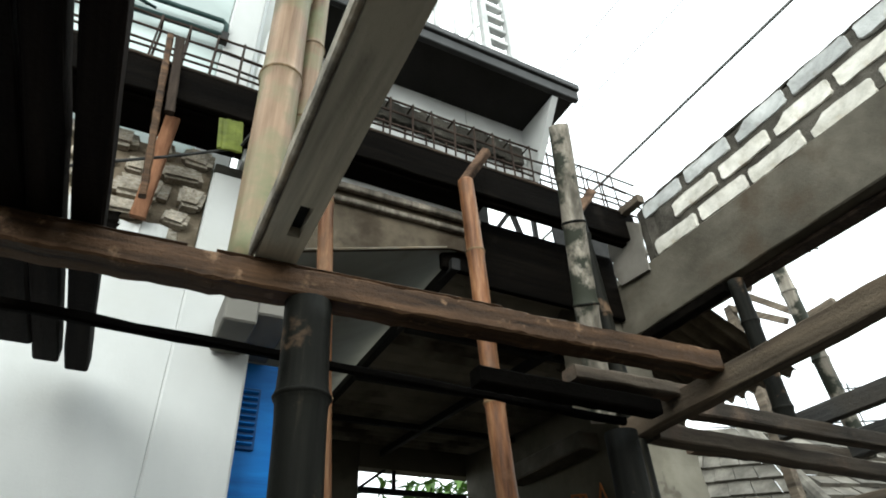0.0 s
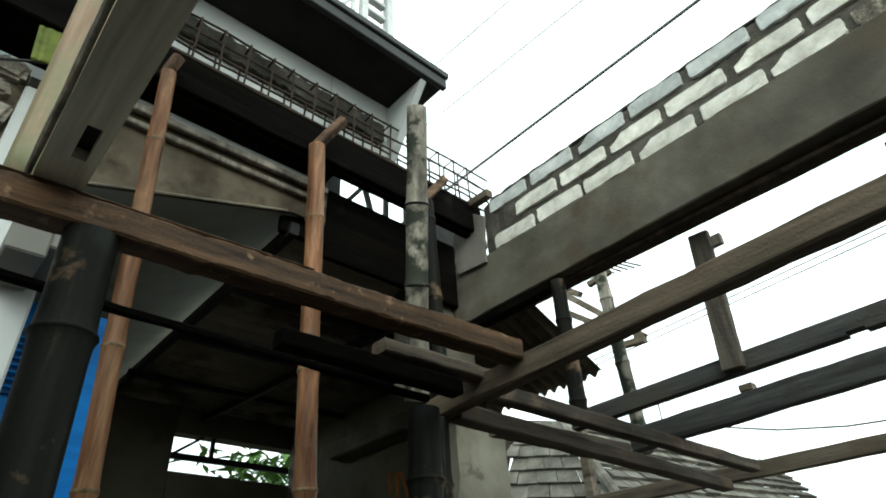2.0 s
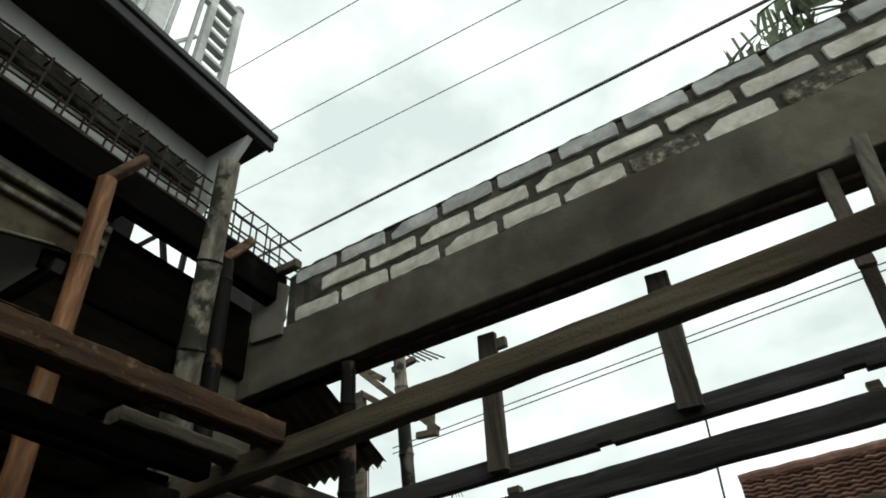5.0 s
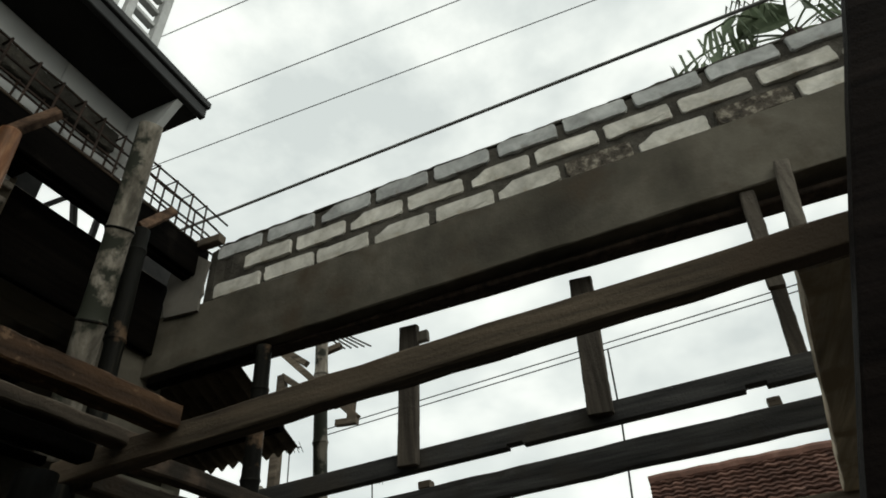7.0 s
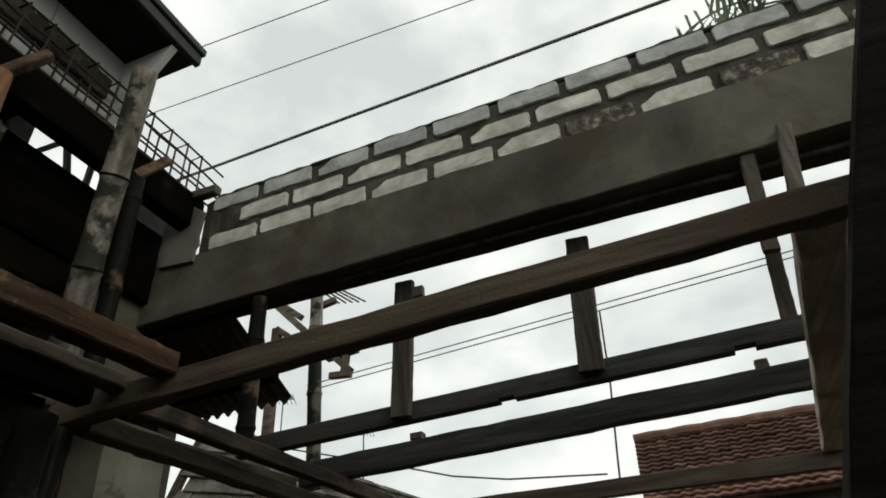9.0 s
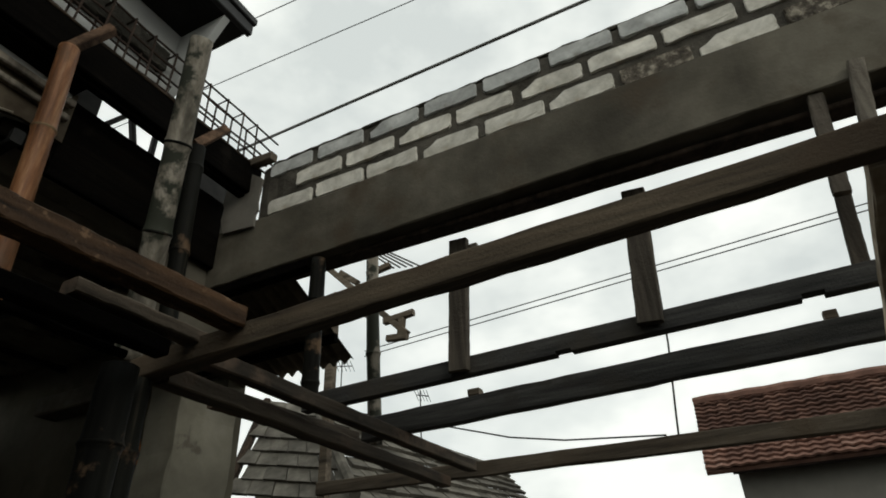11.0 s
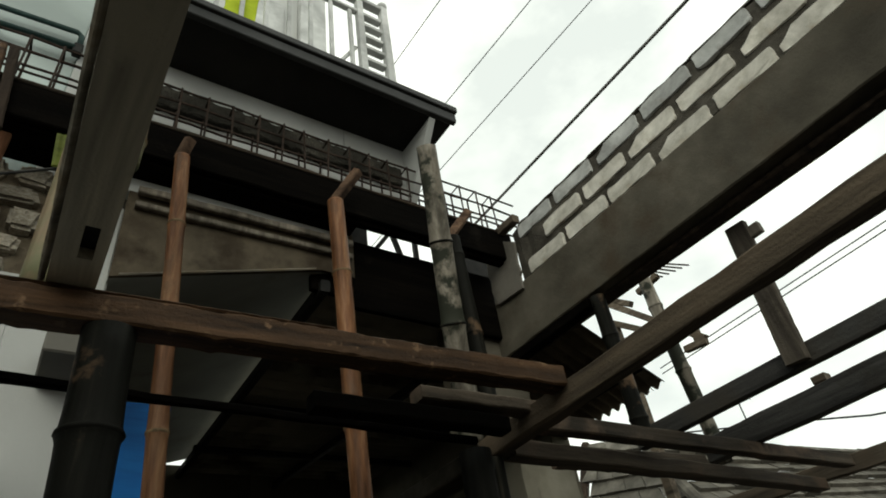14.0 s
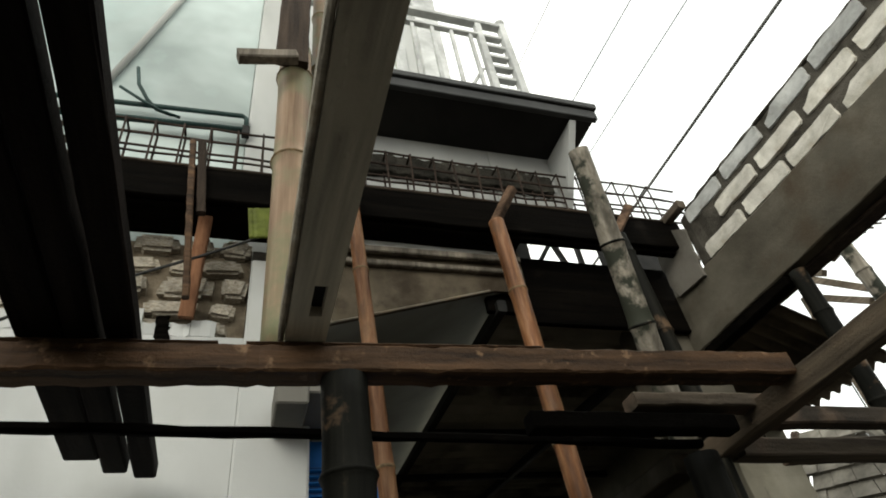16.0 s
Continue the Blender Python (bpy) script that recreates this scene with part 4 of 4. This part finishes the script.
alone("drop_wire", tube(bmesh.new(), [(7.0, 0.52, 4.76), (7.0, 0.58, 3.94), (7.0, 0.67, 3.22), (7.0, 0.70, 2.95)], 0.011, 6), M_CABLE, "thin black drop wire hanging down", "wire")
alone("drop_wire", tube(bmesh.new(), [(7.0, 5.5, 4.2), (7.0, 3.19, 3.52), (7.0, 2.4, 3.27), (7.0, 1.8, 3.15), (7.0, 0.8, 3.05)], 0.009, 6), M_CABLE, "thin black wire sagging between houses", "wire")

# ---- neighbour's shuttering and canopy ----
sh = thing("formwork_lattice", (4.5, 2.5, 3.9), "grey timber formwork sticks of the next roof", "formwork")
for p0, p1 in (((4.5, 3.10, 4.40), (4.5, 2.24, 3.52)), ((4.5, 2.45, 3.67), (4.5, 2.18, 3.69)), ((4.5, 2.28, 3.70), (4.5, 2.30, 3.50)), ((4.5, 2.95, 4.05), (4.5, 2.55, 3.72)), ((4.5, 2.62, 4.15), (4.5, 2.40, 4.18)), ((4.5, 2.42, 3.52), (4.5, 2.24, 3.50)), ((4.5, 2.90, 4.25), (4.5, 2.72, 4.10))):
    part("frame_stick", plank(bmesh.new(), p0, p1, 0.05, 0.05, up=(1, 0, 0), seg=3, jit=0.003), M_GREY_Y, sh)
part("frame_post", plank(bmesh.new(), (4.5, 2.95, 4.05), (4.5, 2.95, 0.0), 0.07, 0.07, up=(1, 0, 0), seg=6), M_GREY_Y, sh)
for i in range(5):
    part("rebar_end", tube(bmesh.new(), [(4.5, 2.75 - 0.05 * i, 4.50 - 0.02 * i), (4.5, 2.36 - 0.06 * i, 4.14 - 0.012 * i)], 0.007), M_REBAR, sh)

# ---- rooftops beyond ----
def tiled_roof(name, label, ridge0, ridge1, down, rows, cols, mat, tile_w=0.0):
    """A roof slope of overlapping tiles, from the ridge down; the tiles are parts that share one mesh."""
    r0, r1, d = Vector(ridge0), Vector(ridge1), Vector(down)
    e = r1 - r0
    u, v = e / cols, d / rows
    nrm = u.cross(v).normalized()
    if nrm.z < 0:
        nrm = -nrm
    roof = thing(name, r0, label, "roof")
    bm = bmesh.new()
    q = [r0 - nrm * 0.03, r1 - nrm * 0.03, r1 + d - nrm * 0.03, r0 + d - nrm * 0.03]
    a = [bm.verts.new(p) for p in q]
    b = [bm.verts.new(p - nrm * 0.06) for p in q]
    bm.faces.new(a)
    bm.faces.new(b[::-1])
    for i in range(4):
        bm.faces.new((a[i], a[(i + 1) % 4], b[(i + 1) % 4], b[i]))
    part("roof_deck", bm, mat, roof)
    bm = bmesh.new()
    g = []
    for j, (dv, h) in enumerate(((0.0, 0.0), (1.12, 0.045), (1.12, 0.012))):
        g.append([bm.verts.new(u * (k / 6) + v * (dv + 0.06 * math.sin(math.pi * k / 3)) + nrm * (h + 0.016 * math.sin(2 * math.pi * k / 6))) for k in range(7)])
    for a, b in zip(g, g[1:]):
        for k in range(6):
            bm.faces.new((a[k], a[k + 1], b[k + 1], b[k]))
    geo = [[p.co.copy() for p in ring] for ring in g]
    me = mesh_of(bm, "tile", mat)
    rt = random.Random(5)
    rest = bmesh.new()
    for i in range(rows):
        for k in range(cols):
            at = r0 + v * i + u * k + nrm * rt.uniform(-0.004, 0.012)
            if i * cols + k < 300:
                ob = new("tile", me)
                ob.parent = roof
                ob.matrix_parent_inverse = Matrix.Translation(roof.location).inverted()
                ob.location = at
                ob.rotation_euler = (rt.uniform(-0.02, 0.02), rt.uniform(-0.02, 0.02), 0)
            else:
                gg = [[rest.verts.new(c + at) for c in ring] for ring in geo]
                for a, b in zip(gg, gg[1:]):
                    for m in range(6):
                        rest.faces.new((a[m], a[m + 1], b[m + 1], b[m]))
    if rows * cols > 300:
        tagged(part("tile_rows", rest, mat, roof), kind="stuff")
    else:
        rest.free()
    part("ridge_cap", tube(bmesh.new(), [r0 + e * i / 20 + nrm * (0.02 + 0.015 * (i % 2)) for i in range(21)], 0.08, 8), mat, roof)
    return roof


red = tiled_roof("tiled_roof", "red clay tiled house roof beyond the yard", (10.6, 0.71, 4.25), (10.6, -4.4, 4.25), (-1.0, 0, -1.12), 15, 32, M_TILE)
part("fascia", box(bmesh.new(), (9.66, -4.4, 3.05), (9.70, 0.4, 3.22), 0.004), M_DARK_Y, red)
part("house_wall", box(bmesh.new(), (9.95, -4.3, 0), (10.1, 0.35, 3.4), 0.01), M_DIM, red, "grey house wall")
hip = thing("hip_roof", (5.7, 4.4, 3.6), "old hip roof of patched cement slabs and grey tiles", "roof")
T0, T1, B0, B1, R0, R1 = (5.7, 4.68, 3.74), (5.7, 3.99, 3.55), (5.1, 4.51, 2.69), (5.1, 3.05, 2.46), (8.5, 3.13, 3.32), (8.5, 2.60, 2.60)


def slope(name, a, b, c, d, rows, cols, thick, seed):
    """Overlapping slabs on the quad a-b (ridge) to c-d (eave), one part each."""
    rg = random.Random(seed)
    a, b, c, d = map(Vector, (a, b, c, d))
    n = (b - a).cross(c - a).normalized()
    if n.x > 0 or n.z < 0:
        n = -n if n.z < 0 else n
    for i in range(rows):
        for k in range(cols):
            f0, f1 = i / rows, (i + 1.12) / rows
            g0, g1 = (k + 0.5 * (i % 2)) / cols, (k + 0.96 + 0.5 * (i % 2)) / cols
            if g0 > 0.98:
                continue
            g1 = min(g1, 1.0)
            lift = rg.uniform(0.0, 0.015)
            q = [a.lerp(b, g0).lerp(c.lerp(d, g0), f0), a.lerp(b, g1).lerp(c.lerp(d, g1), f0), a.lerp(b, g1).lerp(c.lerp(d, g1), f1), a.lerp(b, g0).lerp(c.lerp(d, g0), f1)]
            q = [p + n * (lift + (thick if j > 1 else 0.0)) for j, p in enumerate(q)]
            bm = bmesh.new()
            t = [bm.verts.new(p) for p in q]
            u = [bm.verts.new(p - n * thick) for p in q]
            bm.faces.new(t)
            bm.faces.new(u[::-1])
            for j in range(4):
                bm.faces.new((t[j], t[(j + 1) % 4], u[(j + 1) % 4], u[j]))
            part(name, bm, M_TILE_GREY, hip)


slope("slab", T0, T1, B0, B1, 7, 5, 0.035, 3)
slope("tile", T1, R0, B1, R1, 9, 16, 0.04, 4)
part("hip_cap", tube(bmesh.new(), [Vector(T1).lerp(Vector(B1), i / 8) + Vector((-0.05, 0, 0.05)) for i in range(9)], 0.05, 8), M_TILE_GREY, hip)
part("edge_board", tube(bmesh.new(), [Vector(T0).lerp(Vector(B0), i / 4) for i in range(5)], 0.05, 6), M_DARK_Z, hip)
part("shed_wall", box(bmesh.new(), (5.9, 3.4, 0), (6.1, 4.9, 2.9), 0.01), M_CREAM, hip)

# ---- far antennas ----
for y, top, span in ((8.28, 6.96, 0.30), (6.18, 5.87, 0.20)):
    an = thing("tv_antenna", (12, y, 0), "thin rooftop television antenna far behind the wires", "antenna", "far antennas")
    part("mast", tube(bmesh.new(), [(12, y, 0), (12, y, top)], 0.014, 6), M_CABLE, an)
    boom = part("boom", tube(bmesh.new(), [(12, y + span * 0.5, top - 0.08), (12, y - span, top - 0.16)], 0.012, 6), M_CABLE, an)
    for k in range(5):
        f = k / 4
        part("element", tube(bmesh.new(), [(12 - 0.1, y + span * (0.5 - 1.5 * f), top - 0.08 * (1 + f) + 0.10), (12 + 0.1, y + span * (0.5 - 1.5 * f), top - 0.08 * (1 + f) - 0.10)], 0.007, 5), M_CABLE, boom)

# ---- plants ----
def leafy(name, label, at, n, spread, size, seed, category="plant"):
    rl = random.Random(seed)
    ob = thing(name, at, label, category)
    c = Vector(at)
    part("stem", tube(bmesh.new(), [(c.x, c.y, 0), (c.x + 0.05, c.y, c.z * 0.6), (c.x, c.y, c.z)], 0.05, 8), M_DARK_Z, ob)
    bm = bmesh.new()
    for i in range(n):
        o = c + Vector((rl.gauss(0, spread), rl.gauss(0, spread), rl.gauss(0, spread * 0.7)))
        d = Vector((rl.uniform(-1, 1), rl.uniform(-1, 1), rl.uniform(-0.7, 0.6))).normalized()
        s = d.cross(Vector((0, 0, 1))).normalized() * size * 0.16
        v = [bm.verts.new(p) for p in (o, o + d * size * 0.4 + s, o + d * size - Vector((0, 0, size * 0.25)), o + d * size * 0.4 - s)]
        bm.faces.new(v)
    part("leaves", bm, M_LEAF, ob)
    return ob


leafy("mango_tree", "green leafy tree behind the terrace", (4.25, 7.6, 3.50), 520, 0.38, 0.26, 3, "tree")
PX, PY, PZ = 6.7, -2.75, 8.15
palm = thing("palm_tree", (PX, PY, 0), "palm tree with drooping fronds behind the wall", "tree")
part("trunk", tube(bmesh.new(), [(PX, PY, 0), (PX - 0.05, PY, 4), (PX, PY, PZ)], 0.14, 10), M_DARK_Z, palm, smooth=True)
rp = random.Random(4)
for ang, reach, rise in ((1.25, 1.35, 1.25), (1.75, 1.55, 0.95), (2.3, 1.2, 1.0), (3.1, 1.2, 1.1), (3.9, 1.3, 1.0), (4.6, 1.5, 1.1), (5.2, 1.3, 1.2), (0.4, 1.3, 1.1)):
    bm = bmesh.new()
    spine = []
    for i in range(12):
        q = i / 11
        spine.append(Vector((PX + math.cos(ang) * reach * q, PY + math.sin(ang) * reach * q, PZ + rise * q - 1.25 * q * q)))
    tube(bm, spine, 0.016, 5)
    side = Vector((-math.sin(ang), math.cos(ang), 0))
    out = Vector((math.cos(ang), math.sin(ang), 0))
    for i in range(5, 22, 2):
        for sg in (-1, 1):
            a = i / 22 * 11
            o = spine[int(a)].lerp(spine[min(int(a) + 1, 11)], a - int(a))
            drop = rp.uniform(0.35, 0.75)
            mid = o + side * sg * rp.uniform(0.14, 0.24) + out * 0.10 + Vector((0, 0, 0.02))
            low = mid + side * sg * rp.uniform(0.02, 0.10) + out * rp.uniform(0.0, 0.08) - Vector((0, 0, drop * 0.55))
            tip = low + out * rp.uniform(-0.05, 0.08) - Vector((0, 0, drop * 0.45))
            w = (out + side * 0.4 * sg) * rp.uniform(0.016, 0.028)
            v = [bm.verts.new(p) for p in (o, mid + w, low + w * 0.8, tip, low - w * 0.8, mid - w)]
            bm.faces.new(v)
    part("frond", bm, M_FROND, palm)
bm = bmesh.new()
rows = []
for i in range(9):
    q = i / 8
    half = 0.30 * math.sin(math.pi * min(1.0, 0.10 + 0.86 * q)) ** 0.7
    c = Vector((PX - 0.25, -2.72 + 0.62 * q, 8.16 + 0.30 * q - 0.34 * q * q))
    rows.append([bm.verts.new(c + Vector((-0.05 * abs(k), 0.10 * k / 3 * half, half * k / 3))) for k in range(-3, 4)])
for a, b in zip(rows, rows[1:]):
    for k in range(6):
        bm.faces.new((a[k], a[k + 1], b[k + 1], b[k]))
part("broad_leaf", bm, M_FROND, palm, "broad grey-green leaf", smooth=True)

# ---- bare rubble stones at the top of the white wall ----
rs = random.Random(21)
stones = []
for s in range(8):
    bm = bmesh.new()
    bmesh.ops.create_cube(bm, size=1.0)
    bmesh.ops.bevel(bm, geom=list(bm.edges), offset=0.16, segments=2, affect="EDGES")
    for v in bm.verts:
        v.co += Vector((noise.noise(v.co * 2 + Vector((s * 5, 0, 0))), noise.noise(v.co * 2 + Vector((0, s * 5, 0))), noise.noise(v.co * 2 + Vector((0, 0, s * 5))))) * 0.14
    stones.append(mesh_of(bm, "stone", M_RUBBLE))
z = 3.075
row = 0
while z < 3.54:
    h = rs.uniform(0.06, 0.10)
    x = -1.1 + rs.uniform(0, 0.1)
    while x < 0.425:
        w = min(rs.uniform(0.07, 0.24), 0.450 - x)
        if w < 0.03:
            break
        ob = new("stone", stones[rs.randrange(8)])
        ob.parent = wall
        ob.matrix_parent_inverse = Matrix.Translation(wall.location).inverted()
        ob.location = (x + w / 2, 2.365 + rs.uniform(-0.012, 0.012), z + h / 2)
        ob.scale = (w * 0.95, 0.08, h * 0.95)
        ob.rotation_euler = (0, rs.uniform(-0.08, 0.08), 0)
        x += w + rs.uniform(0.015, 0.045)
    z += h + rs.uniform(0.015, 0.03)
    row += 1
for i in range(14):
    x = -1.0 + 0.10 * i
    w = rs.uniform(0.04, 0.08)
    h = rs.uniform(0.03, 0.12)
    part("plaster_patch", plank(bmesh.new(), (x - w, 2.328, 3.055 + h / 2), (x + w, 2.328, 3.055 + h / 2), 0.02, h, seg=5, jit=0.03, seed=i), M_PLASTER, wall)
